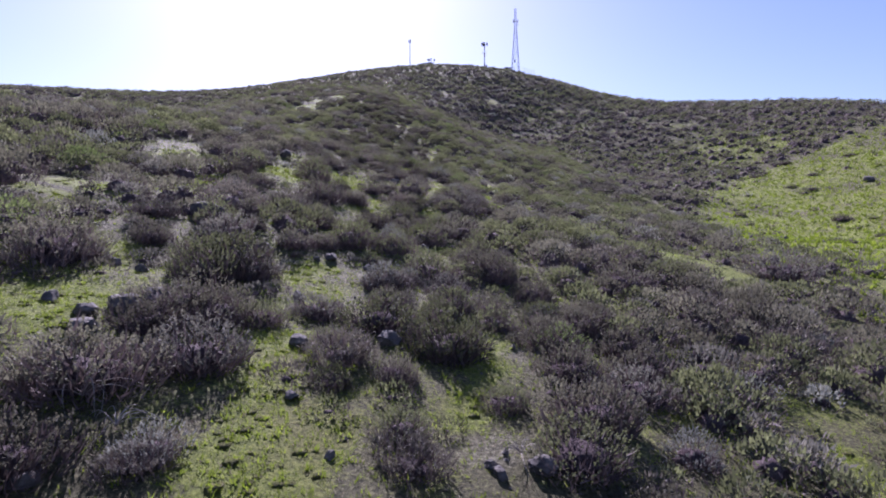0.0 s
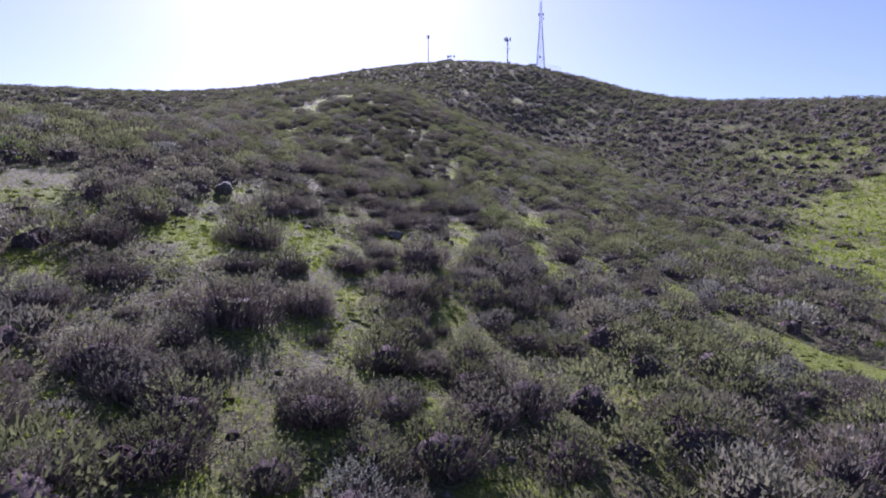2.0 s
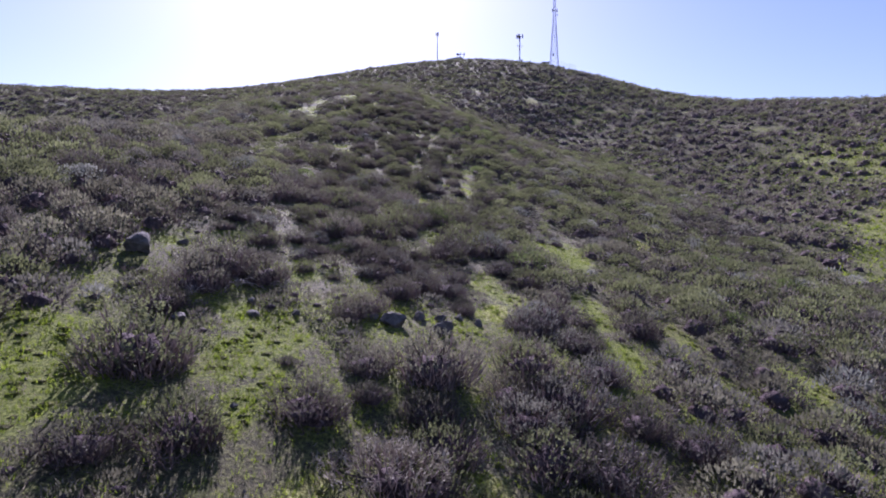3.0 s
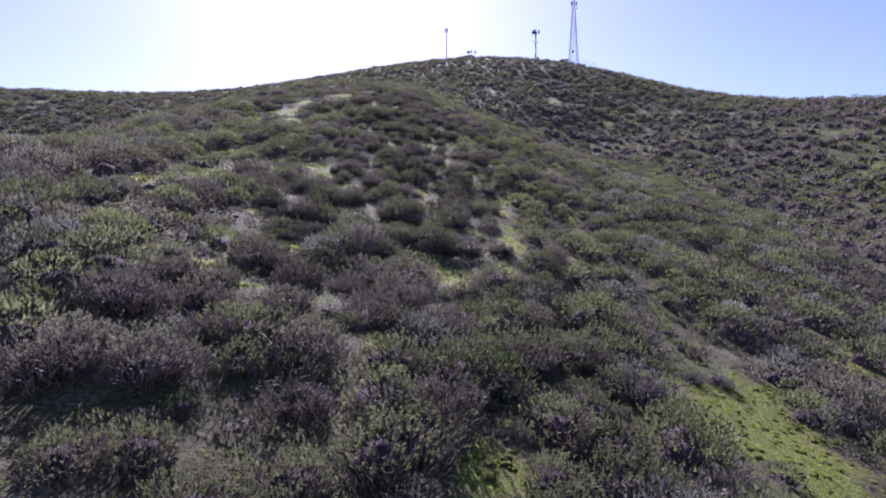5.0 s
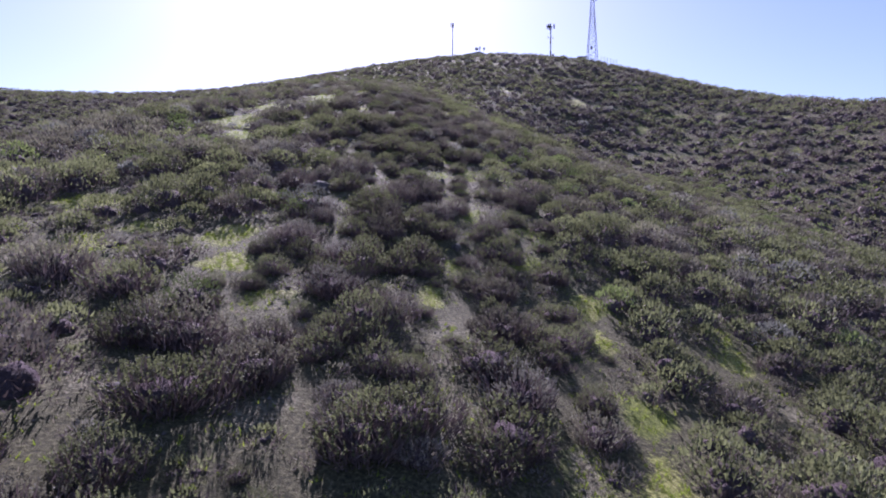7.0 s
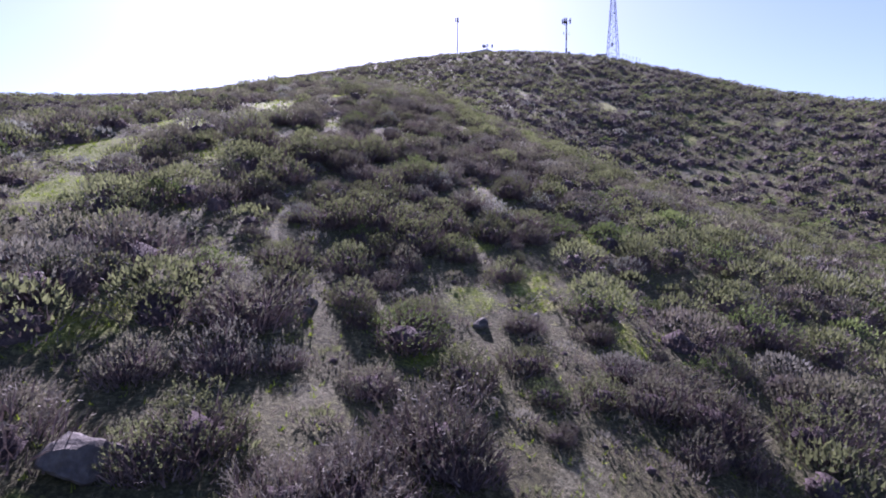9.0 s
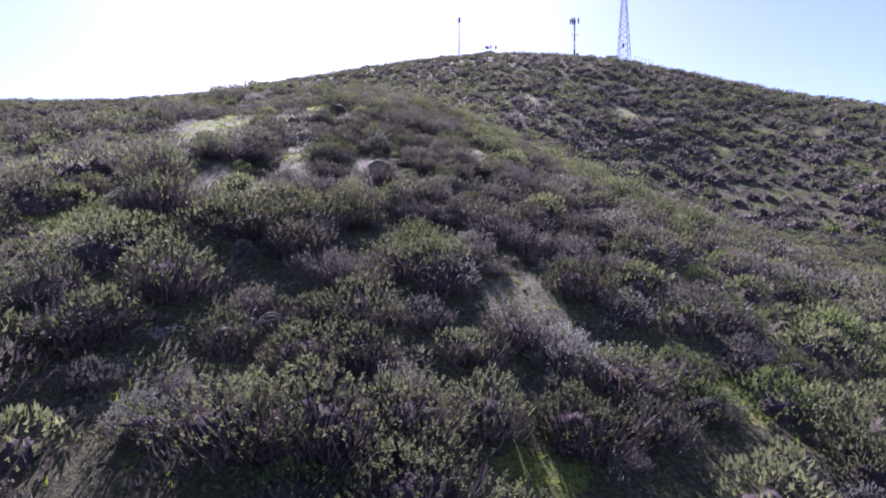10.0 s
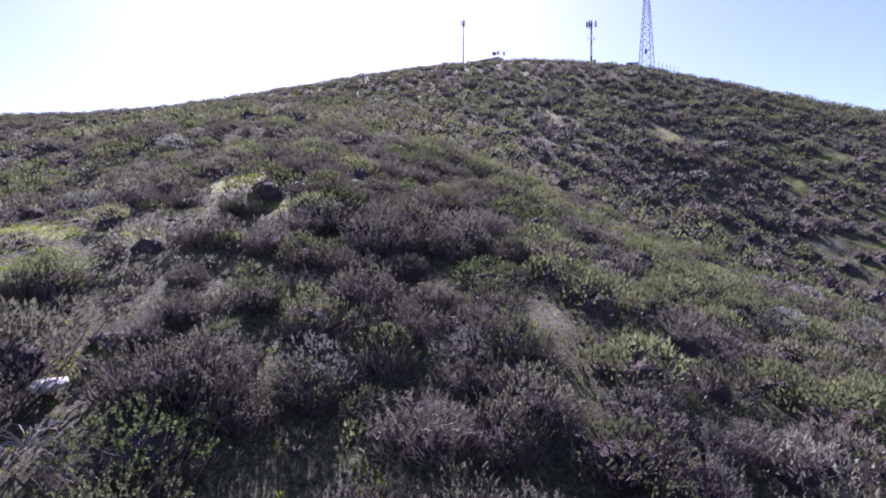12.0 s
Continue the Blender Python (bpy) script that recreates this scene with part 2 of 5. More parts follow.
# Smaller swells and dips of the spur, the gully and the hollow: place and height.
SWELLS = [
    (-17, 22.1, -0.78), (-24, 34.2, -0.65), (-10, 34.2, 0.4), (32, 34.2, 0.62), (-17, 46.3, 0.57), (-10, 58.4, -0.49), (32, 58.4, -0.84), (25, 70.5, -0.44),
    (39, 70.5, -0.42), (-24, 82.6, -0.48), (18, 82.6, 0.39), (-45, 94.7, 0.59), (11, 94.7, 0.42), (39, 94.7, -0.3), (-38, 106.8, 0.61), (-10, 106.8, 0.36),
    (4, 106.8, -0.39), (-31, 118.9, 0.52), (-17, 118.9, 0.59), (-3, 118.9, -0.35), (11, 118.9, -0.44), (39, 118.9, 0.43), (-10, 131, -0.32), (4, 131, -0.88),
    (18, 131, -0.66), (32, 131, 0.49), (46, 131, 0.6), (-3, 143.1, -0.55), (11, 143.1, -0.98), (39, 143.1, 0.75), (46, 155.2, 0.36), (11, 167.3, 0.72),
]


def hashed(i, j, seed):
    h = (i * 374761393 + j * 668265263 + seed * 974711) & 0x7FFFFFFF
    h = ((h ^ (h >> 13)) * 1274126177) & 0x7FFFFFFF
    return ((h ^ (h >> 16)) & 0xFFFF) / 65535.0


def patchy(x, y, size, seed=0):
    """Smooth random values from 0 to 1 over the plan, in blots of about that size."""
    u, v = np.asarray(x, float) / size, np.asarray(y, float) / size
    i, j = np.floor(u).astype(np.int64), np.floor(v).astype(np.int64)
    a, b = u - i, v - j
    a, b = a * a * (3 - 2 * a), b * b * (3 - 2 * b)
    return ((hashed(i, j, seed) * (1 - a) + hashed(i + 1, j, seed) * a) * (1 - b)
            + (hashed(i, j + 1, seed) * (1 - a) + hashed(i + 1, j + 1, seed) * a) * b)


def height(x, y):
    x, y = np.asarray(x, float), np.asarray(y, float)
    z = RISE + RISE_X * 1.5 * np.tanh(x / 150) + RISE_Y * 1.5 * np.tanh((y - 130) / 150)
    for n, (my, row) in enumerate(BANDS.items()):
        first = -5 * SPACING + SPACING / 2 - 10 + ((n + 1) % 2) * SPACING / 2
        for k, tall in enumerate(row):
            z = z + tall * np.exp(-((x - first - k * SPACING) ** 2 + (y - my) ** 2) / (2 * SPREAD ** 2))
    for mx, my, tall in SWELLS:
        z = z + tall * np.exp(-((x - mx) ** 2 + (y - my) ** 2) / 200.0)
    z = z - 3.2 * np.exp(-((x + 30) ** 2 + (y - 115) ** 2) / (2 * 9.0 ** 2))  # hollow beside the spur
    z = z + 0.5 * (patchy(x, y, 7.0, 3) - 0.5) + 0.22 * (patchy(x, y, 2.2, 4) - 0.5) + 0.08 * (patchy(x, y, 0.8, 5) - 0.5)
    return z


# Clearings between the shrubs: centre and half widths in metres.
GREEN_LOW = [
    (-2.1, 7.2, 0.96, 0.42), (-1.4, 8.3, 0.33, 0.84), (-2.3, 8.6, 0.6, 0.77), (0.5, 10, 0.29, 0.53), (7.1, 10.2, 0.37, 0.82), (-2.8, 10.7, 0.52, 1.13), (-7, 11.2, 1.12, 1.07),
    (0.9, 12.1, 0.52, 1.13), (-0.6, 12.6, 0.3, 0.47), (-2.7, 14.8, 0.53, 0.75), (-8.1, 15.2, 0.41, 0.97), (-3.7, 15.7, 0.59, 0.57), (-3.4, 16.7, 0.63, 0.32), (-6.8, 16.9, 0.3, 0.3),
    (-4.8, 17.5, 0.25, 0.3), (-12.2, 19.1, 1.31, 0.3), (-10.8, 20.9, 0.52, 0.3), (-12.3, 21, 0.93, 0.82), (0.2, 22.3, 0.28, 0.31), (-4, 22.7, 0.25, 0.3), (-9.8, 23.3, 0.38, 0.91),
    (-0.9, 23.6, 0.25, 0.4), (-10, 24.3, 0.51, 1.11), (-9.9, 27, 0.8, 0.47), (-3, 27.2, 0.61, 1.26),
]
GREEN_MID = [
    (12.3, 27.6, 1.74, 2.18), (-7.2, 29, 0.41, 0.3), (-5.9, 29.2, 0.25, 0.3), (-11.3, 29.3, 0.28, 0.77), (13, 30, 1.56, 2.69), (-8.3, 30.3, 0.35, 0.59), (-4.5, 30.3, 0.3, 0.45),
    (-8, 30.7, 1.09, 1.09), (-4.2, 30.8, 0.25, 0.48), (-8.4, 31.4, 1, 0.32), (-5, 31.6, 0.56, 0.61), (-13.7, 31.6, 0.98, 1.5), (2.3, 31.7, 0.35, 0.42), (-5.3, 32, 0.28, 0.53),
    (11.6, 32.3, 0.54, 1.17), (10.3, 32.7, 1.28, 1.89), (-4.7, 33.1, 0.5, 0.71), (-5.4, 33.5, 0.51, 0.3), (-2.8, 35, 0.55, 0.3), (-2.7, 35.5, 0.43, 0.36), (-1, 35.6, 0.39, 0.34),
    (2.8, 36, 0.25, 0.69), (9.3, 36.1, 0.48, 1.07), (3.3, 37, 0.61, 0.53), (-6.4, 37, 0.35, 0.42),
]
GREEN_HIGH = [
    (-9, 37.3, 0.39, 0.3), (8.9, 38, 0.78, 1.52), (-7.9, 38.5, 0.4, 0.3), (5.8, 39.2, 0.45, 0.64), (0.6, 39.3, 0.53, 0.48), (-0.2, 40.1, 0.55, 1.01), (3.2, 40.1, 0.87, 1.19),
    (5.7, 40.5, 0.64, 1), (3.2, 41.7, 0.42, 0.97), (-2.2, 45.1, 0.54, 1.16), (4, 48.6, 0.89, 1.69), (-4.6, 49.2, 0.25, 0.47), (-7.8, 49.6, 0.25, 0.3), (2.6, 50.5, 0.95, 1.7),
    (-7.9, 50.7, 0.25, 0.35), (-6.4, 50.8, 0.25, 0.38), (3.9, 51.7, 1.79, 3), (2.2, 52.3, 0.51, 0.67), (-8.4, 55.4, 0.25, 0.62), (4, 58.3, 0.37, 0.35), (-11.1, 58.6, 0.25, 0.3),
    (-2.4, 63.2, 0.25, 0.55), (-0.8, 65.7, 0.47, 0.58), (-15, 68.2, 0.82, 0.3), (-13.7, 68.6, 0.25, 0.36),
]
GREEN_TOP = [
    (-0.9, 71.3, 0.49, 0.49), (-4.9, 71.7, 0.25, 0.36), (-17.5, 72.4, 0.84, 0.68), (-23.6, 73.1, 0.6, 1.25), (-2.6, 73.6, 0.63, 0.49), (-11, 75.5, 0.31, 0.64), (-23.8, 75.8, 1.29, 2.29),
    (-4.5, 76.8, 0.32, 0.82), (-22.3, 79.4, 0.88, 1.28), (-12.5, 79.7, 0.44, 0.46), (-7.1, 80.9, 0.25, 0.41), (-6.2, 83.1, 0.43, 0.5), (-2.6, 85.6, 0.3, 0.76), (-18, 86, 0.76, 0.8),
    (-11.2, 86.1, 0.25, 0.3), (-6.3, 86.5, 0.25, 0.3), (-21.1, 92.8, 1.58, 1.29), (-13.7, 94.1, 0.27, 0.3), (-19.9, 97.4, 1.09, 0.91), (-16.6, 97.8, 0.25, 0.6), (-18, 100.2, 0.81, 0.62),
    (-14, 101.3, 0.25, 0.3), (-21.2, 101.7, 0.66, 0.62), (-17.3, 103.2, 1.3, 1.6), (-13.8, 107.8, 0.25, 0.3), (-20.3, 98.1, 1.4, 1.1), (-18.2, 87, 1.1, 1.5), (-20.9, 92.9, 1.9, 1.5),
]
STRAW_SPOTS_LOW = [
    (3.3, 26.4, 0.25, 0.65), (1.7, 27.2, 0.41, 0.61), (-3.1, 28.8, 0.25, 0.69), (-0.6, 29.7, 0.39, 0.94), (2.2, 32.7, 0.38, 0.82), (-0.1, 37.5, 0.34, 0.66), (-9.5, 51.6, 0.3, 0.33),
    (-3.4, 56.6, 0.61, 0.97), (10.2, 58.8, 0.67, 1.36), (-1.3, 59.2, 0.27, 0.75), (-16.5, 60.1, 0.56, 1.19), (-0.8, 61.6, 0.25, 0.35), (-0.9, 62.3, 0.41, 0.97), (-1.1, 63.4, 0.36, 0.89),
    (-15.3, 64, 0.91, 0.64), (-15.6, 65.3, 0.67, 0.79), (-9.3, 66.9, 0.54, 0.39), (-10.9, 68.5, 0.72, 0.58), (-14.9, 68.7, 0.65, 0.35), (-5.5, 69, 0.25, 0.56), (-0.9, 69.1, 0.25, 0.59),
    (2.7, 69.7, 0.49, 0.54), (-14, 70.5, 0.62, 0.6), (-11.6, 70.6, 0.5, 0.92), (-1, 71.1, 0.43, 0.99),
]
STRAW_SPOTS_MID = [
    (3, 71.3, 0.35, 0.53), (-17.4, 72.6, 0.92, 0.49), (-2.3, 76.9, 0.32, 0.83), (-12.3, 80.2, 0.45, 0.3), (-2.9, 83.3, 0.25, 0.59), (-4.8, 84.4, 0.41, 0.91), (-21.9, 88.7, 0.56, 1.19),
    (-2.7, 89.8, 0.45, 0.67), (-19.6, 90.9, 0.72, 0.57), (-15.7, 91.2, 0.43, 0.3), (-16.2, 92.1, 0.54, 0.77), (-19.9, 92.9, 0.61, 1.26), (-13.1, 98.3, 0.25, 0.46), (-9.8, 100.3, 0.25, 0.3),
    (-18.2, 106.1, 1.07, 0.3), (-16, 106.6, 0.58, 0.3), (-14.1, 109.6, 0.25, 0.37), (-16.1, 111.9, 0.67, 0.93), (-22.6, 113.9, 1.46, 1.8), (-23.1, 117.1, 0.83, 1.15), (-27.3, 118.3, 0.76, 0.68),
    (-20.4, 121, 0.88, 1.22), (-23.5, 137.3, 1.38, 2.42), (24.3, 157.4, 2.11, 1.3), (14.8, 168.2, 1.93, 3),
]
STRAW_SPOTS_HIGH = [
    (31.2, 186.2, 2.01, 2.14),
]
BARE_LOW = [
    (0.8, 8.8, 0.43, 0.39), (1.8, 12.4, 0.36, 0.89), (-2, 14.7, 0.25, 0.67), (-2.4, 16.2, 0.4, 0.37), (-4.3, 16.3, 0.47, 0.46), (-1.8, 16.9, 0.37, 0.3), (-9.2, 17.1, 0.28, 0.57),
    (3.4, 20.1, 0.42, 0.49), (3.2, 21.7, 0.25, 0.66), (-6.9, 24.1, 0.25, 0.31), (-3.1, 25, 0.41, 0.3), (-3, 26.9, 0.53, 0.68), (-0.4, 30.9, 0.51, 0.45), (-14.4, 32.4, 1.04, 1.21),
    (-14.7, 33.6, 1.21, 1.13), (-2, 34.9, 0.55, 0.3), (-4.8, 36.1, 0.51, 0.4), (-7, 42.7, 0.5, 0.84), (-7.9, 45.4, 0.29, 0.79), (5.4, 56.1, 0.43, 0.55), (-10, 58.5, 0.27, 0.3),
    (-1, 60.1, 0.25, 0.46), (1.4, 61.8, 0.25, 0.48), (-9, 62.4, 0.25, 0.3), (-7.8, 62.5, 0.27, 0.48),
]
BARE_MID = [
    (-10.2, 62.5, 0.29, 0.3), (-10.3, 62.8, 0.25, 0.3), (-7.7, 62.9, 0.26, 0.39), (-2.4, 63.2, 0.25, 0.61), (-4.7, 63.4, 0.35, 0.5), (-4.7, 64.1, 0.25, 0.54), (-4.7, 65.7, 0.25, 0.49),
    (-8, 65.9, 0.25, 0.49), (-9.2, 66.7, 0.37, 0.35), (-5.1, 67.3, 0.25, 0.56), (3.3, 67.5, 0.29, 0.58), (9.4, 71.1, 0.51, 0.49), (-9, 73.9, 0.28, 0.44), (9.6, 75.5, 0.58, 1.21),
    (-4.6, 78.2, 0.41, 0.3), (-8.7, 79, 0.25, 0.46), (-9.3, 81, 0.25, 0.48), (-19.6, 87, 0.42, 0.36), (-12, 87.1, 0.36, 0.3), (-13.8, 87.2, 0.27, 0.47), (-5.1, 89.7, 0.26, 0.74),
    (-6.3, 91.5, 0.54, 0.88), (-14, 94.4, 0.37, 0.3), (-12.9, 97.4, 0.45, 0.51), (-13.5, 100.1, 0.32, 0.83),
]
BARE_HIGH = [
    (-9.8, 100.3, 0.35, 0.3), (-12.9, 103.5, 0.25, 0.48), (-17.6, 103.9, 0.4, 0.94), (-7.2, 105.6, 0.25, 0.61), (-11.3, 113.2, 0.38, 0.53), (19.3, 141.6, 1.08, 0.87), (-14.2, 147.9, 0.44, 1.01),
    (-10.4, 149, 0.33, 0.84),
]
GREEN_SPOTS = GREEN_LOW + GREEN_MID + GREEN_HIGH + GREEN_TOP
STRAW_SPOTS = STRAW_SPOTS_LOW + STRAW_SPOTS_MID + STRAW_SPOTS_HIGH
BARE_SPOTS = BARE_LOW + BARE_MID + BARE_HIGH
SCREE = [(27.8, 48.5, 2.0, 3.8), (27.1, 57.2, 1.6, 2.4)]  # stony foot of the grassy slope
# Where the shrubs stay small.
LOW_SPOTS = [(-6.3, 80.9, 0.9, 1.2), (-6.2, 84.2, 0.9, 1.0), (-1.0, 6.0, 3.0, 1.0)]
# The foot of the grassy slope across the gully: y along it, x of its edge.
SLOPE_Y, SLOPE_X = (15, 25, 43, 52, 64, 77, 88, 95, 98), (12.5, 14.0, 18.0, 22.0, 27.0, 33.0, 42.0, 60.0, 72.0)


def spots(x, y, rows, grow=1.0):
    """1 inside the clearings, falling to 0 outside, with a ragged edge."""
    wob = 0.55 * (patchy(x, y, 0.9, 11) - 0.5) + 0.5 * (patchy(x, y, 0.35, 12) - 0.5)
    best = np.zeros(np.shape(x))
    for cx, cy, a, b in rows:
        d = np.sqrt(((x - cx) / (a * grow + 0.05)) ** 2 + ((y - cy + 0.15) / (b * grow + 0.2)) ** 2)
        best = np.maximum(best, np.clip((1.12 - d + wob) / 0.5, 0, 1))
    return best


def grassy_slope(x, y):
    edge = np.interp(y, SLOPE_Y, SLOPE_X) + 5 * (patchy(x, y, 6.0, 21) - 0.5) + 3 * (patchy(x, y, 2.0, 22) - 0.5)
    return np.clip((x - edge + 2.0) / 9.0, 0, 1) * np.clip((99 - y) / 6.0, 0, 1) * np.clip((y + 25) / 10, 0, 1)


def upper_meadow(x, y):
    """Thin grass between the shrubs of the hollow's far side."""
    return np.exp(-((x - 57) / 15) ** 2 - ((y - 110) / 17) ** 2) * np.clip((y - 90) / 8, 0, 1)


def clear_share(x, y):
    """1 where no shrubs grow."""
    g = np.maximum(spots(x, y, GREEN_SPOTS, 1.2), 0.9 * spots(x, y, STRAW_SPOTS, 1.15))
    slope = grassy_slope(x, y)
    g = np.maximum(g, np.clip(slope * 1.3, 0, 1) ** 0.6 * (0.22 + 0.45 * patchy(x, y, 9.0, 23) + 0.45 * patchy(x, y + 0.5 * x, 2.2, 24)))
    wild = np.clip((patchy(x, y, 2.6, 31) - 0.66 - 0.08 * np.clip((y - 45) / 20, 0, 1) + 0.1 * np.clip((y - 125) / 10, 0, 1)) * 4, 0, 1) * np.clip((patchy(x, y, 16.0, 32) - 0.3) * 3, 0, 1)
    wild = wild * np.maximum(y > 118, np.abs(x + 0.1 * y) > 17)
    g = np.maximum(g, upper_meadow(x, y) * np.clip(1.5 * patchy(x, y, 2.4, 35) - 0.3, 0, 0.6))
    return np.clip(np.maximum(g, 0.8 * wild), 0, 1)


def green_share(x, y):
    """Grass and moss: the clearings, and thinner patches among the shrubs."""
    moss = (0.2 + 0.4 * patchy(x, y, 1.4, 33)) * np.clip((56 - y) / 20, 0.55, 1)
    moss = np.maximum(moss, 0.75 * upper_meadow(x, y))
    return np.maximum(clear_share(x, y), moss)


def bare_share(x, y):
    b = np.maximum(spots(x, y, BARE_SPOTS, 1.1), spots(x, y, SCREE))
    return np.clip(b, 0, 1)


def ground_sheet():
    def steps(fine_a, fine_b, fine, mid_a, mid_b, mid, reach):
        out = list(np.arange(fine_a, fine_b + 1e-6, fine))
        s = mid
        while out[-1] < reach:
            out.append(out[-1] + s)
            if out[-1] > mid_b:
                s *= 1.22
        s = mid
        while out[0] > -reach:
            out.insert(0, out[0] - s)
            if out[0] < mid_a:
                s *= 1.22
        return np.array(out)
    xs = steps(-26, 20, 0.5, -140, 140, 2.0, 2500)
    ys = steps(2, 122, 0.5, -20, 290, 2.0, 2500)
    gx, gy = np.meshgrid(xs, ys)
    n, k = len(ys), len(xs)
    co = np.stack([gx, gy, height(gx, gy)], -1).reshape(-1, 3)
    i = np.arange(n * k).reshape(n, k)
    quads = np.stack([i[:-1, :-1], i[:-1, 1:], i[1:, 1:], i[1:, :-1]], -1).reshape(-1, 4)
    me = bpy.data.meshes.new("ground")
    me.vertices.add(len(co))
    me.vertices.foreach_set("co", co.ravel())
    me.loops.add(quads.size)
    me.loops.foreach_set("vertex_index", quads.ravel().astype(np.int32))
    me.polygons.add(len(quads))
    me.polygons.foreach_set("loop_start", np.arange(0, quads.size, 4, dtype=np.int32))
    me.update(calc_edges=True)
    me.polygons.foreach_set("use_smooth", np.ones(len(quads), dtype=bool))
    for name, share in (("green", green_share), ("straw", lambda x, y: spots(x, y, STRAW_SPOTS, 1.15)), ("bare", bare_share)):
        a = me.attributes.new(name, "FLOAT", "POINT")
        a.data.foreach_set("value", share(co[:, 0], co[:, 1]).astype(np.float32))
    me.materials.append(GROUND)
    return tagged(new("ground", me), "steep hillside of brown soil with mossy green clearings and gravel", "hillside", kind="structure")


ground_sheet()


# ---- helpers for plants ----
def soup(name, tri, material, tint=None, shell=None, mass=None, bare=None):
    """A mesh of loose triangles, tri (n, 3, 3), those marked bare in the shade-toned twig colour, and, if given, of
    smooth shells: their corners and faces, in the material mass.
    """
    n = len(tri)
    co = np.asarray(tri, np.float32).reshape(-1, 3)
    face = np.arange(3 * n, dtype=np.int32)
    shared = 0
    if shell is not None:
        co = np.concatenate([co, shell[0].astype(np.float32)])
        face = np.concatenate([face, (shell[1] + 3 * n).ravel().astype(np.int32)])
        shared = len(shell[1])
    me = bpy.data.meshes.new(name)
    me.vertices.add(len(co))
    me.vertices.foreach_set("co", np.ascontiguousarray(co).ravel())
    me.loops.add(len(face))
    me.loops.foreach_set("vertex_index", face)
    me.polygons.add(n + shared)
    me.polygons.foreach_set("loop_start", np.arange(0, len(face), 3, dtype=np.int32))
    me.update(calc_edges=True)
    if tint is not None:
        a = me.attributes.new("tint", "FLOAT", "POINT")
        a.data.foreach_set("value", np.concatenate([np.repeat(tint, 3), np.zeros(len(co) - 3 * n)]).astype(np.float32))
    me.materials.append(material)
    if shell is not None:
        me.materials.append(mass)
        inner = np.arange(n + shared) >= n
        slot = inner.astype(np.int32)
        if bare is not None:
            me.materials.append(SHADED_TWIGS)
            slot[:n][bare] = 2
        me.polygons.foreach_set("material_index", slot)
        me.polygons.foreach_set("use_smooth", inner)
    return me


def shells(rng, base, r, tall, rings, around, reach=None):
    """A lumpy closed mound of leaves for every plant: corners and faces."""
    n = len(base)
    up = np.linspace(-0.12, {2: 0.6, 3: 0.84}.get(rings, 0.93), rings)
    a = 2 * np.pi * (np.arange(around)[None, :] + 0.5 * (np.arange(rings) % 2)[:, None]) / around
    flat = np.sqrt(1 - up ** 2)[:, None]
    d = np.stack([flat * np.cos(a), flat * np.sin(a), np.broadcast_to(up[:, None], a.shape)], -1).reshape(-1, 3)
    d = np.concatenate([d, [(0, 0, 1.0)]])
    far = reach(d) if reach else np.ones(len(d))
    d[:around, 2] = -0.42
    co = base[:, None] + d[None] * (far[None] * r[:, None] * rng.uniform(0.72, 1.1, (n, len(d))))[..., None] * np.array([1, 1, tall])
    f = []
    for i in range(rings - 1):
        for k in range(around):
            p, q = i * around + k, i * around + (k + 1) % around
            s, t = p + around, q + around
            f += [(p, q, s), (q, t, s)] if i % 2 else [(p, q, t), (p, t, s)]
    top = rings * around
    f += [((rings - 1) * around + k, (rings - 1) * around + (k + 1) % around, top) for k in range(around)]
    face = np.array(f)[None] + (np.arange(n) * len(d))[:, None, None]
    return co.reshape(-1, 3), face.reshape(-1, 3)


def unit(v):
    return v / np.maximum(np.linalg.norm(v, axis=-1, keepdims=True), 1e-9)


def blades(rng, at, way, long, wide):
    """One tapered triangle from each place along its way."""
    side = unit(np.cross(way, unit(rng.normal(size=way.shape)))) * (wide / 2)[:, None]
    return np.stack([at - side, at + side, at + way * long[:, None]], 1)


def dome(rng, n):
    """Directions over the upper half, with some round the skirt."""
    up = 1.0 - 1.2 * rng.random(n) ** 1.3
    a = rng.uniform(0, 2 * np.pi, n)
    r = np.sqrt(np.maximum(0, 1 - up ** 2))
    return np.stack([r * np.cos(a), r * np.sin(a), up], -1)


def crown_shape(rng, lobes):
    """An uneven dome: lobes of different reach; gives the reach for directions."""
    lobe = unit(dome(rng, lobes) + np.array([0, 0, 0.15]))
    size = rng.uniform(0.6, 1.0, lobes)

    def reach(d):
        near = d @ lobe.T
        which = np.argmax(near, 1)
        return size[which] * (0.66 + 0.34 * np.clip(near[np.arange(len(d)), which], 0, 1) ** 3)
    return reach


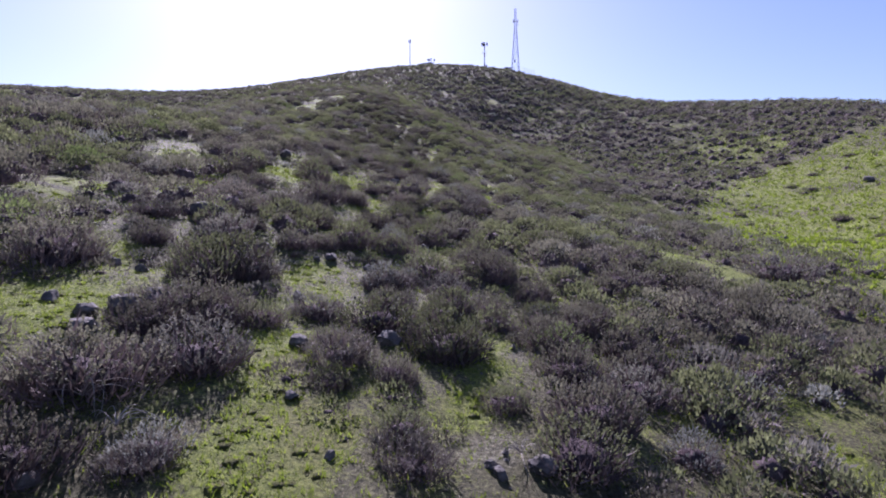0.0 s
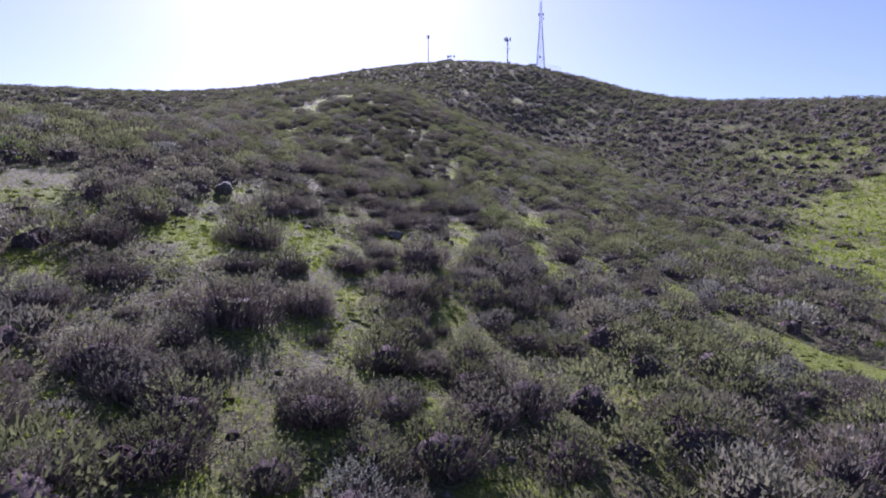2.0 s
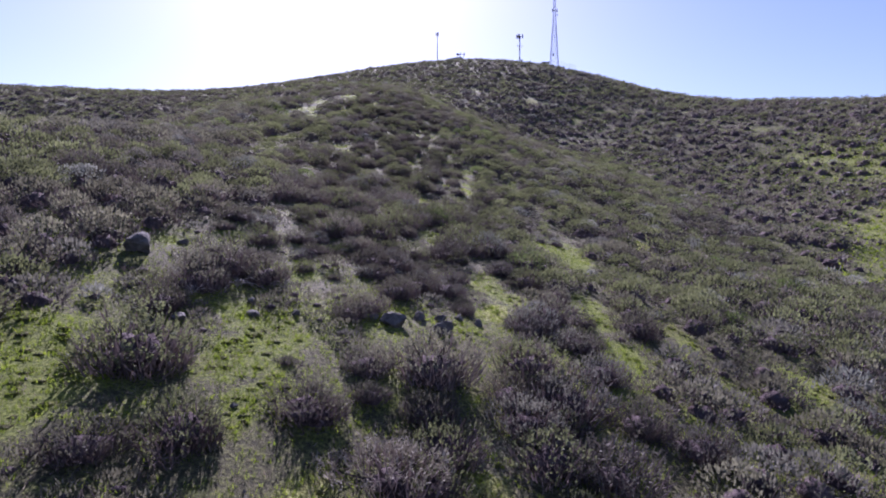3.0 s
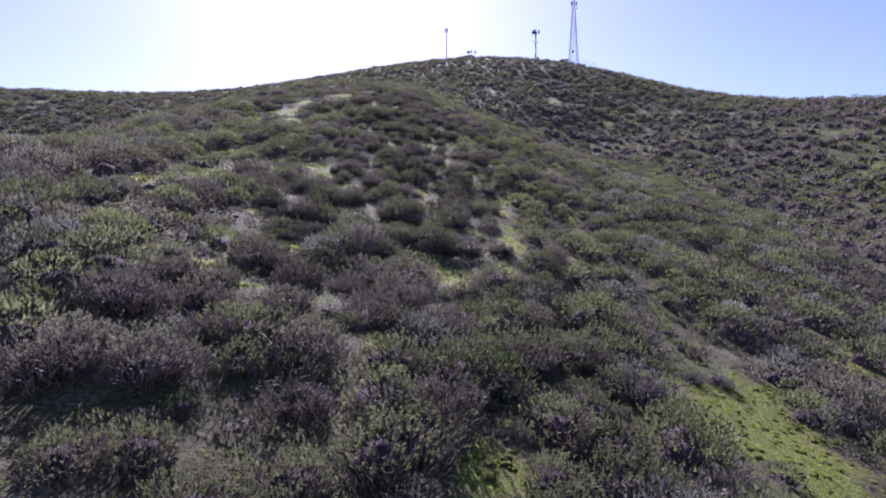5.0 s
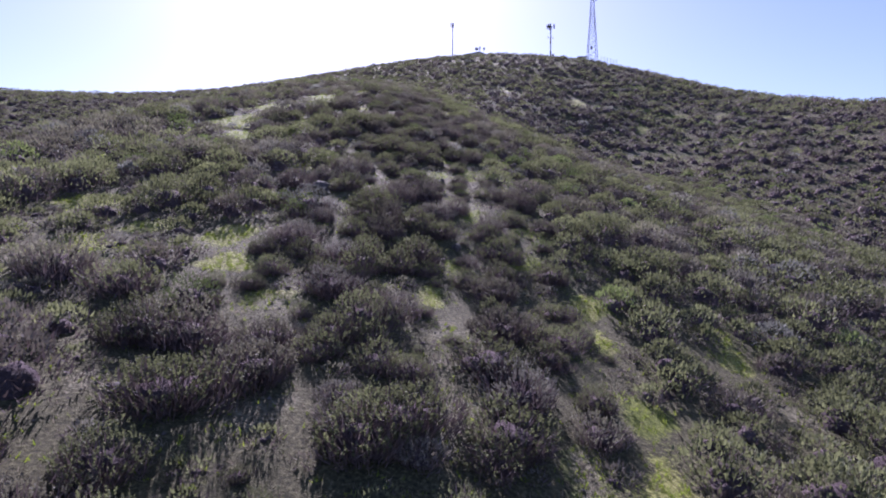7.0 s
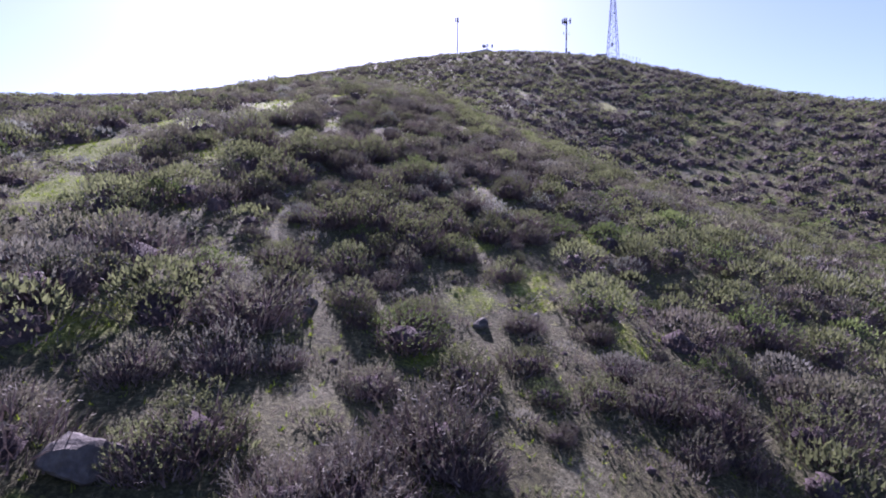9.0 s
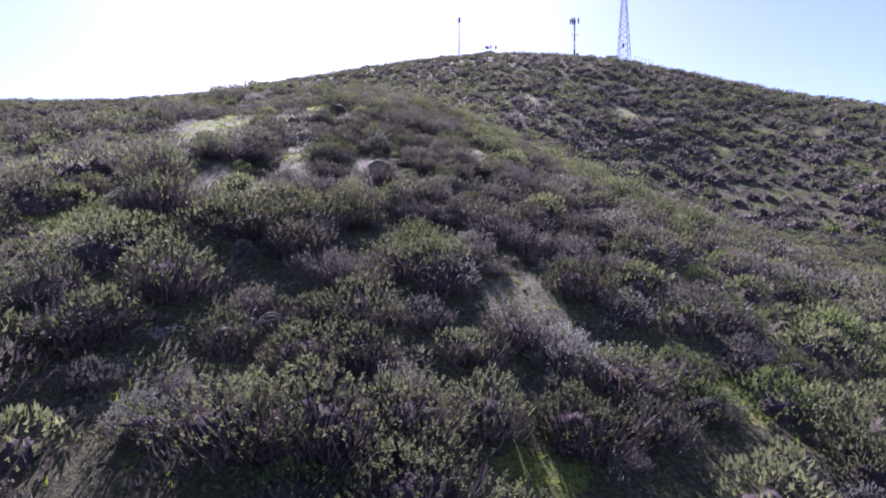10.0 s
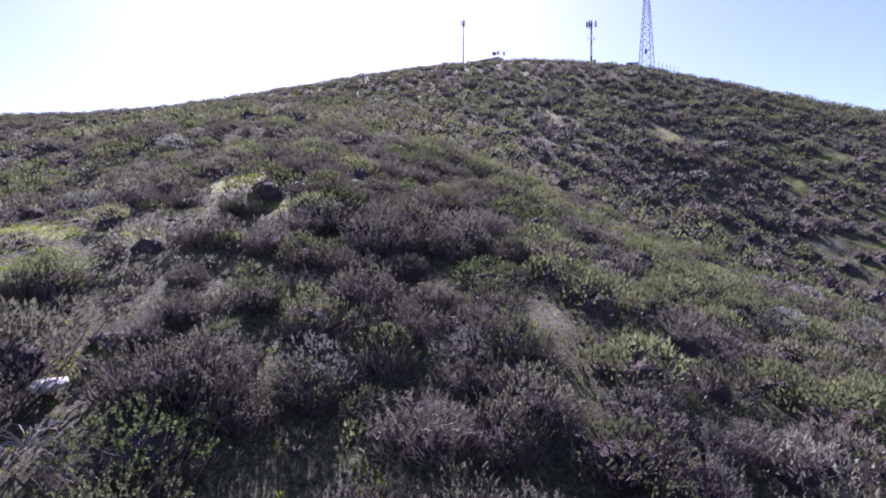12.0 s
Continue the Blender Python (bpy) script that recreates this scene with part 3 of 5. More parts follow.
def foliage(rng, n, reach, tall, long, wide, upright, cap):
    """Bare upright twigs, toned as shade, all round and through the crown, and lighter leafy sprigs as its sunlit top,
    six leaves along each; gives the triangles and which are twigs.
    """
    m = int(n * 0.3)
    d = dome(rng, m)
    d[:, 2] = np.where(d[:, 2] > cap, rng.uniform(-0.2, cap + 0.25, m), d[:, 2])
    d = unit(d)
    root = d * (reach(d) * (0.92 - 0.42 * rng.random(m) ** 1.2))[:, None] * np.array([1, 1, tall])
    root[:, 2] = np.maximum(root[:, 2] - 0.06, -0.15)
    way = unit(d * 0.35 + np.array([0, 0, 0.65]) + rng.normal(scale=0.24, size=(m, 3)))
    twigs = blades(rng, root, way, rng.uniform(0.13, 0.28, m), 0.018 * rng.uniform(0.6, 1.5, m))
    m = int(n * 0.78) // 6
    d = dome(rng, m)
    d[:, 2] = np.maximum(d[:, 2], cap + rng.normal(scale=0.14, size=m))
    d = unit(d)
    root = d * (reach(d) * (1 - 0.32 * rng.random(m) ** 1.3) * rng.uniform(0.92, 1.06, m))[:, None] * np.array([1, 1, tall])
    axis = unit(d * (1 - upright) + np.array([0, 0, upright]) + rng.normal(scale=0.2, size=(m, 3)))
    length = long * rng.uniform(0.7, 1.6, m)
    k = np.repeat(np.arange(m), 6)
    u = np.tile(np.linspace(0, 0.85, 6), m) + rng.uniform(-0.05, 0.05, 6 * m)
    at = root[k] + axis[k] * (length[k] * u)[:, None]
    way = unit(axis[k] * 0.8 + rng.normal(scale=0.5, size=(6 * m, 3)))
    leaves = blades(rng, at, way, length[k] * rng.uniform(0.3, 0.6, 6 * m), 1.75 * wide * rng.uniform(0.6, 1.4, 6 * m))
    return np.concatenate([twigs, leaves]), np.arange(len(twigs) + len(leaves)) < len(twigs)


def branches(rng, n, radius, tall, thick):
    """One forked stem: tapered three-sided limbs that fan out of a shared root, each forked once."""
    turn = np.arange(n) * 2 * np.pi / n
    co = [np.array([0, 0, -0.12]), np.array([0, 0, 0.06])] + [np.array([2.2 * thick * math.cos(q), 2.2 * thick * math.sin(q), -0.02]) for q in turn]
    face = [(0, 2 + (i + 1) % n, 2 + i) for i in range(n)]
    for i in range(n):
        q = turn[i] + math.pi / n + rng.uniform(-0.3, 0.3)
        up = rng.uniform(0.35, 0.9)
        d = np.array([math.cos(q) * math.sqrt(1 - up * up), math.sin(q) * math.sqrt(1 - up * up), up])
        knee = d * np.array([radius, radius, tall]) * rng.uniform(0.4, 0.6)
        s = unit(np.cross(d, (0.3, 0.5, 0.81)))
        u = np.cross(d, s)
        foot = (2 + i, 2 + (i + 1) % n, 1)
        at = len(co)
        co += [knee + thick * 0.6 * (s * math.cos(w) + u * math.sin(w)) for w in (0, 2.094, 4.189)]
        for k in range(3):
            p, r = foot[k], foot[(k + 1) % 3]
            face += [(p, r, at + (k + 1) % 3), (p, at + (k + 1) % 3, at + k)]
        for _ in range(2):
            co.append(knee + unit(d + rng.normal(scale=0.4, size=3) + np.array([0, 0, 0.3])) * radius * rng.uniform(0.3, 0.5))
            face += [(at + k, at + (k + 1) % 3, len(co) - 1) for k in range(3)]
    me = bpy.data.meshes.new("stem")
    me.from_pydata([tuple(c) for c in co], [], face)
    me.materials.append(WOOD)
    return me


def part(name, me, parent, label=""):
    ob = new(name, me)
    ob.parent = parent
    return tagged(ob, label)


def plant(name, crown, wood, label, category):
    root = new(name)
    root.empty_display_size = 0.1
    part("foliage", crown, root)
    part("stem", wood, root)
    return tagged(root, label, category)


# Kinds of shrub: name, material, sprigs, height over radius, sprig length and width, uprightness, label, group.
KINDS = {
    "brown": ("buckwheat_shrub", BROWN, 3500, 0.85, 0.062, 0.0145, 0.55, "rounded brown-purple twiggy shrub on the slope", "brown shrubs on the slope"),
    "grey": ("chamise_shrub", MAUVE, 3500, 0.9, 0.066, 0.014, 0.6, "greyish-brown shrub with fine pale-tipped sprigs", "grey shrubs on the slope"),
    "olive": ("coyote_shrub", OLIVE, 3500, 0.9, 0.060, 0.0155, 0.6, "olive-green shrub with upright sprigs and shaded side", "olive shrubs on the slope"),
    "dry": ("dry_shrub", DRY, 2400, 0.78, 0.11, 0.0095, 0.55, "leafless grey-brown shrub of fine dry twigs", "dry shrubs on the slope"),
    "sage": ("sagebrush", SAGE, 3200, 0.95, 0.057, 0.017, 0.5, "pale silvery grey-green sagebrush with soft rounded crown", "sagebrush on the slope"),
    "green": ("leafy_shrub", GREEN, 3200, 0.85, 0.057, 0.018, 0.5, "fresh green leafy shrub lit from behind", "green shrubs on the slope"),
}
CAP = {"brown": 0.42, "grey": 0.35, "olive": 0.25, "dry": 0.55, "sage": 0.12, "green": 0.05}  # how far down the lighter leaves reach; below, the twig colour paints shade
VARIANTS = {}
for number, (kind, (name, mat, count, tall, long, wide, upright, label, group)) in enumerate(KINDS.items()):
    for v in range(5):
        rng = np.random.default_rng(100 * number + v)
        reach = crown_shape(rng, 6 + v)
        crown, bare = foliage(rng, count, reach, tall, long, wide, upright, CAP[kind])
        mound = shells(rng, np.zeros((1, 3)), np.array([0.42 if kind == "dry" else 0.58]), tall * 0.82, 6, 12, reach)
        VARIANTS[kind, v] = (soup(kind + "_crown", crown, mat, None, mound, SHADED_CORE, bare), branches(rng, 6, 0.8, tall * 0.85, 0.022))

# ---- the shrubs ----
# Those that stand out, by place and radius.
SAGE_AT = [
    (-7.6, 39.9, 0.67), (-5.8, 40.0, 0.45), (-5.8, 38.0, 0.4), (-2.3, 38.9, 0.4), (-3, 38.5, 0.28), (-3.8, 37.6, 0.42), (0.95, 37.2, 0.85), (6.5, 51.8, 0.66),
    (3.9, 53, 0.54), (2.5, 29.1, 0.55), (7.9, 32.2, 0.8), (-1.5, 16, 0.8), (6.4, 12.6, 0.7), (3.9, 9.3, 0.58), (-3.3, 7.2, 0.5), (-8.2, 14.5, 0.54),
    (2.7, 15.7, 0.6), (9.1, 36.4, 0.7), (-5.9, 49.8, 0.5), (3, 52.5, 0.5), (3.5, 61.3, 0.5), (-10.9, 85.9, 0.56), (-4.7, 89.6, 0.42), (-1.7, 91.3, 0.57),
]
SAGE_MORE = [(-7.9, 98.1, 0.55), (-10.1, 98.8, 0.5), (-1.9, 87.2, 0.6), (1.5, 87.5, 0.6), (-4.6, 94.8, 0.6), (-4, 91.6, 0.65), (-7.8, 96.6, 0.63), (-11.8, 90.9, 0.4), (-10.6, 92, 0.6), (-10.9, 101.9, 0.74), (-8.8, 103.4, 0.55), (-7.9, 106.7, 0.5)]
GREEN_AT = [
    (-3.4, 89.9, 0.8), (-1.3, 93.1, 0.85), (0.6, 85.2, 1.05), (-14.0, 81.2, 0.6), (-1.7, 82.1, 0.6), (-2.9, 94.4, 0.7), (-8.2, 98.9, 0.7), (-12.3, 98.5, 0.65),
    (14.3, 57.9, 0.7), (-12.5, 53.5, 0.45), (-10.3, 51.3, 0.48), (6.5, 61.3, 0.65), (-10.5, 73.3, 0.7), (-10.6, 66, 0.8), (7.9, 89.6, 1.1), (-11.7, 82.1, 0.77),
    (-3.6, 88.7, 0.68), (-1.9, 84.9, 0.55), (1.8, 90.2, 1.05), (-0.7, 91.3, 0.67), (1.7, 91, 0.7), (-16, 98.4, 0.75), (-12.2, 99.8, 0.85), (-0.95, 95.4, 0.67),
    (-16.1, 103.6, 0.8), (-12.5, 102.5, 0.46),
]


# Large brown, olive and grey shrubs beside the path.
DARK_AT_LOW = [
    (-5, 8.6, 1.21), (-3.8, 9.7, 1.01), (2.6, 9.8, 1.09), (-1.7, 10, 0.51), (-0.7, 10.6, 0.59), (2.7, 12, 0.79), (-2.7, 13.4, 0.74), (-8.9, 14.1, 1.33), (-5.6, 14.4, 1.07),
    (-1.2, 14.5, 0.71), (2.6, 14.6, 0.75), (-4.7, 15.1, 0.83), (1.4, 15.3, 0.7), (-5.5, 15.7, 1.4), (-7.8, 16.4, 0.67), (2.7, 17.3, 0.85), (-6.2, 17.6, 1.04), (-4.3, 17.8, 0.68),
    (0.8, 18.2, 0.77), (-3.6, 18.5, 0.7), (1.9, 18.6, 1.03), (-8.8, 18.6, 0.83), (1.2, 19.2, 1.05), (-2.9, 19.3, 0.96), (-6.5, 20.7, 0.87), (6.5, 21.2, 1.21), (-5.3, 22.4, 0.78),
    (-2.6, 22.8, 0.99), (1.5, 23.3, 0.87), (-1.4, 23.5, 0.58), (0.1, 24.1, 0.81), (-8.3, 24.4, 0.75), (-5.1, 25.6, 1.17),
]
DARK_AT_MID = [
    (1.1, 25.6, 0.58), (-8, 26.4, 0.83), (-3.9, 26.9, 0.89), (15.8, 27.2, 1.7), (-1.6, 27.9, 0.68), (2.4, 28.3, 0.71), (-5.9, 28.4, 0.61), (-9.8, 28.7, 1), (0.7, 29.3, 0.6),
    (-3.5, 30.6, 0.81), (-9.8, 30.9, 1.1), (-1.6, 31.4, 0.71), (-2.9, 32.3, 0.65), (3.6, 32.5, 0.84), (-1.6, 32.6, 1.06), (0.4, 33.9, 1.09), (-3.6, 34.5, 0.51), (-7.1, 34.5, 0.93),
    (2.2, 34.6, 0.8), (-3.4, 35.1, 0.68), (-1.8, 35.3, 0.54), (-6.1, 35.7, 0.88), (-2.8, 36.6, 0.7), (0.7, 36.6, 0.74), (-1, 36.7, 0.45), (-5.4, 37, 0.44), (-1, 37.3, 0.43),
    (-3.6, 37.8, 0.66), (-1.5, 38.1, 0.68), (2.5, 38.2, 0.5), (-7.1, 38.7, 0.71), (4.3, 39.2, 0.96), (2, 40.2, 0.69),
]
DARK_AT_HIGH = [
    (0.3, 41.9, 0.75), (4.7, 42, 0.81), (-4.8, 44, 0.68), (-3.4, 44.2, 0.68), (-5.7, 48.4, 0.61), (-8.2, 48.6, 0.77), (-8.6, 50.3, 0.61), (-5.1, 51.3, 0.7), (-7.2, 51.3, 0.72),
    (-2.8, 53.1, 0.69), (-4.3, 53.9, 0.61), (-8.7, 54, 0.79), (-1, 54.3, 0.77), (-2.9, 54.7, 0.77), (-1.5, 55.9, 0.71), (-5.1, 56.1, 0.71), (1.8, 57.5, 0.81), (-5.6, 57.9, 0.53),
    (-4.3, 58.6, 0.65), (-7.4, 58.9, 0.89), (-9.4, 59.3, 0.86), (-10.8, 59.9, 1.05), (-2.8, 60, 0.64), (-1.5, 60.7, 0.58), (-4.4, 61.2, 0.69), (0.6, 61.4, 0.76), (-9.1, 62.2, 1.03),
    (-6.7, 63.4, 0.52), (-8.3, 63.6, 1.08), (-10.8, 64.2, 0.93), (-10, 64.5, 1.14), (-5.6, 64.7, 0.57), (-3.5, 64.7, 0.95),
]
DARK_AT_TOP = [
    (-8.5, 65, 0.71), (-6.6, 65.7, 0.63), (-14.1, 66.4, 1.11), (-2.7, 66.6, 0.68), (-8, 67.7, 0.86), (-3.8, 67.7, 0.96), (-7.8, 69, 0.54), (-3.8, 70, 0.97), (-4.7, 70.4, 0.58),
    (-10, 71.5, 0.65), (-7.3, 72.7, 0.84), (-3.5, 73.2, 0.9), (-1.6, 76.9, 0.79), (-10.8, 77.5, 0.72), (-10, 79.2, 0.71), (-7.8, 79.3, 0.6), (-6.4, 80, 0.81), (-3.2, 80.4, 0.79),
    (-8.3, 81.2, 0.51), (-3.5, 81.3, 0.64), (-3.7, 82.6, 0.58), (-10.6, 83.5, 0.77), (-7.8, 84.3, 0.65), (-7, 87.2, 0.76), (-8.2, 87.4, 0.63), (-4.6, 87.8, 0.69), (-14, 88.5, 0.85),
    (-10.9, 89.1, 0.59), (-12.5, 89.2, 1.22), (-8, 89.4, 0.57), (-6.5, 89.5, 0.85), (-17.4, 90.9, 1), (-10.9, 91.3, 1.04),
]
DARK_AT_LAST = [
    (-14.6, 92.8, 1.27), (-7.3, 92.9, 0.76), (-9.9, 94, 0.49), (-11.2, 94, 0.59), (-12.3, 94.3, 0.63), (-15.5, 94.5, 1.22), (-8.1, 95.1, 0.61), (-4.8, 95.1, 0.68), (-9.5, 95.1, 0.7),
    (-11.6, 96.6, 0.75), (-15.3, 97.1, 0.92), (-11.9, 98.2, 0.66), (-8.2, 98.3, 0.83), (-12, 98.9, 0.86), (-8.3, 101.3, 0.74), (-10.1, 101.5, 0.46), (-12.3, 101.9, 0.59), (-7.8, 102.3, 0.85),
    (-14.3, 102.5, 0.68), (-8.7, 102.6, 0.67), (-10, 102.7, 0.76), (-6.1, 103, 0.74), (-13.3, 103, 0.58), (-11.3, 103.3, 0.82), (-9.5, 105.2, 0.75), (-14.7, 108.4, 0.67), (-17.3, 108.6, 0.57),
    (-16.3, 108.7, 0.64),
]
OLIVE_AT = [
    (-3.6, 12.1, 0.69), (1.3, 14.2, 0.66), (2.7, 15.6, 0.75), (-0.3, 17.8, 1.15), (-7, 18.8, 0.91), (-4.3, 20.9, 0.88), (-4.5, 22.2, 0.81), (-0.6, 22.6, 0.96), (-4.9, 29.2, 0.87),
    (-6.6, 30.9, 1.34), (-5.4, 49.6, 0.51), (-7.1, 54.7, 0.67), (-5.8, 60.2, 0.65), (-7, 60.4, 0.67), (-3.6, 61.4, 0.47), (-12.3, 66.2, 1.01), (-6.8, 68, 0.5), (-0.6, 80.5, 0.99),
    (-1.1, 82.6, 0.75), (-3.9, 92, 0.62), (-17, 93.7, 0.74), (-10.9, 101.5, 0.69), (-16.1, 103.4, 0.79),
]
GREY_AT = [
    (-3.4, 7, 0.51), (-0.3, 7.9, 0.67), (-1.3, 15.8, 0.86), (0.5, 34.8, 0.8),
]
DARK_AT = DARK_AT_LOW + DARK_AT_MID + DARK_AT_HIGH + DARK_AT_TOP + DARK_AT_LAST

# Shrubs dotted over the grassy slope.
SLOPE_AT = [
    (17.97, 29.4, 1.32), (47.1, 73.9, 1.1), (40.2, 58.1, 1.25), (30.3, 43.0, 0.76), (24.3, 34.35, 0.55), (21.4, 32, 0.6), (54.4, 91.5, 1.3), (51.9, 80.7, 0.9),
    (37.4, 49.3, 0.6), (34.8, 67.4, 1.0), (24.6, 44.3, 0.65), (25.4, 33.8, 0.6), (42.1, 56.5, 0.65), (31, 45.6, 0.75), (48.3, 88.6, 1.3), (46.5, 77, 0.95), (16.2, 31.6, 0.8), (60.6, 85.9, 0.95),
]
# Boulders, by place and half width.
ROCKS_LOW = [
    (-7.4, 19.5, 0.55), (-5.66, 12.12, 0.34), (-5.91, 11.43, 0.32), (-6.26, 10.88, 0.27), (-5.92, 10.25, 0.3), (-7.18, 11.37, 0.2), (-6.88, 14.07, 0.18), (-7.67, 14.43, 0.16),
    (-0.99, 12.2, 0.29), (-2.58, 11.25, 0.2), (-2.18, 9.27, 0.14), (-4.26, 6.56, 0.18), (-1.31, 7.82, 0.09), (0.77, 8.23, 0.13), (0.87, 8.05, 0.13), (1.46, 8.29, 0.23),
    (52.55, 71.49, 0.7), (-3.07, 17.38, 0.19), (-5.03, 17.18, 0.27), (-4.71, 16.99, 0.14), (-0.48, 21.17, 0.28), (-9.52, 22.2, 0.18), (-2, 17.19, 0.15), (-3.45, 17.11, 0.12),
]
ROCKS_HIGH = [
    (-10.5, 76.75, 0.4), (-13.97, 101.9, 0.27), (-12.34, 100.2, 0.2), (-3.27, 14.1, 0.16), (-2.62, 13.36, 0.13),
    (-9.17, 35.56, 0.42), (-8.76, 36.98, 0.17), (-2.57, 34.55, 0.3), (-1.53, 35.43, 0.18), (-1.09, 35.93, 0.16), (-0.58, 35.96, 0.14), (-5.54, 33.49, 0.15), (-5.75, 34.13, 0.13),
    (-1.39, 34.84, 0.26), (-6.66, 32.56, 0.17), (-4.73, 34.04, 0.12), (-3.07, 34.61, 0.15), (-2.05, 35.24, 0.19), (-5, 73.02, 0.19), (-2.7, 58.65, 0.12), (-1.57, 60.17, 0.14),
    (-9.93, 62.18, 0.14), (-9.28, 81.42, 0.15), (-9.25, 81.03, 0.11), (-6.05, 82.18, 0.19), (-4.88, 83.06, 0.13), (-10.4, 98.8, 0.36), (-13.77, 101.27, 0.15), (-15.66, 106.77, 0.17),
]


def shrub_field(rng, x0, x1, y0, y1, cell):
    nx, ny = int((x1 - x0) / cell), int((y1 - y0) / cell)
    gx, gy = np.meshgrid(x0 + cell * (np.arange(nx) + 0.5), y0 + cell * (np.arange(ny) + 0.5))
    x = (gx + rng.uniform(-0.48, 0.48, gx.shape) * cell).ravel()
    y = (gy + rng.uniform(-0.48, 0.48, gy.shape) * cell).ravel()
    open_ground = np.maximum(clear_share(x, y), bare_share(x, y))
    for dx, dy in ((0.4, 0), (-0.4, 0), (0, 0.55), (0, -0.35), (0, -0.8)):
        open_ground = np.maximum(open_ground, 0.5 * clear_share(x + dx, y + dy))
    slope = grassy_slope(x, y)
    cover = 0.98 * (1 - np.clip(open_ground * 1.6 - 0.3, 0, 1))
    p = np.where(slope > 0.02, (0.1 + 0.12 * (patchy(x, y, 8.0, 26) > 0.6) + 0.7 * np.clip(1 - slope * 1.5, 0, 1)) * (1 - bare_share(x, y)), cover)
    keep = rng.random(len(x)) < p
    for cx, cy, r in SAGE_AT + SAGE_MORE + GREEN_AT + DARK_AT + OLIVE_AT + GREY_AT:
        keep &= (x - cx) ** 2 + (y - cy) ** 2 > (r + 0.1) ** 2
    for cx, cy, r in ROCKS_LOW + ROCKS_HIGH:
        keep &= ((x - cx) / (r + 0.2)) ** 2 + ((y - cy + 0.4) / (r + 0.6)) ** 2 > 1
    for px, py in ((-11.9, 236.5), (17.7, 229.6), (29.5, 227.7), (-5.5, 237), (26.6, 228.5), (33.5, 227), (35.5, 227.5), (31.5, 225.5), (34, 224)):
        keep &= (x - px) ** 2 + (y - py) ** 2 > 4.0
    return x[keep], y[keep]


def kind_of(rng, x, y):
    """Which kind grows where: drifts of each, more olive higher up."""
    drift = patchy(x, y, 9.0, 51) * 0.6 + patchy(x, y, 3.0, 52) * 0.4 + rng.normal(scale=0.12, size=len(x)) + np.clip((y - 40) / 170, 0, 0.1)
    k = np.where(drift > 0.5, "olive", np.where(drift > 0.44, "grey", "brown")).astype(object)
    odd = rng.random(len(x))
    k[(upper_meadow(x, y) > 0.4) & (drift > 0.36)] = "olive"
    k[odd < 0.13] = "dry"
    high = 0.03 * np.clip((y - 70) / 12, 0, 1) * (y < 130)
    k[odd > 0.955 - high] = "sage"
    k[odd > 0.982 - high] = "green"
    return k


def off_line(x, y):
    """How far a place lies from the line that the path follows along the spur."""
    return np.abs(x + 9.5 * np.clip((y - 8) / 95.0, -0.05, 1.1))


def in_stretch(x, y):
    return (off_line(x, y) < 5.4) & (y > 5) & (y < 122)


rng = np.random.default_rng(7)
sx, sy = shrub_field(rng, -34, 26, 1, 130, 1.12)
size = np.exp(rng.normal(-0.2, 0.27, len(sx))) * (0.8 + 0.45 * patchy(sx, sy, 5.0, 61))
size = np.clip(size, 0.35, 1.3) * np.where((sx < -17) & (sy > 96), 0.85, 1.0) * (1 - 0.62 * spots(sx, sy, LOW_SPOTS))
kinds = kind_of(rng, sx, sy)
opening = np.zeros(len(sx))
for dy in (-1.6, -0.8, 0.7, 1.4, 2.2, 3.0):
    opening = np.maximum(opening, np.maximum(spots(sx, sy + dy, GREEN_SPOTS), np.maximum(spots(sx, sy + dy, STRAW_SPOTS), spots(sx, sy + dy, BARE_SPOTS))))
size = size * (1 - 0.64 * opening)  # smaller shrubs edge the clearings
near = in_stretch(sx, sy)
first = {}
tally = {k: 0 for k in KINDS}


def plant_shrub(kind, x, y, r, stretch=1.0):
    name, mat, count, tall, long, wide, upright, label, group = KINDS[kind]
    v = tally[kind] % 5
    tally[kind] += 1
    m = Matrix.LocRotScale((x, y, float(height(x, y)) - 0.04), Euler((0, 0, 2.399 * tally[kind])), (r, r, r * stretch * 0.88))
    if (kind, v) not in first:
        first[kind, v] = tagged(plant(name, *VARIANTS[kind, v], label, "shrub"), group=group)
        first[kind, v].matrix_basis = m
    else:
        ob = copy_thing(first[kind, v], Matrix.Identity(4))
        ob.matrix_basis = m


for x, y, r in SAGE_AT + SAGE_MORE:
    plant_shrub("sage", x, y, r * 1.27)
for x, y, r in GREEN_AT:
    plant_shrub("green", x, y, r * 1.27)


def on_rock(x, y, r):
    return any(math.hypot(x - a, y - b) < 0.7 * r + c for a, b, c in ROCKS_LOW + ROCKS_HIGH if c > 0.24)


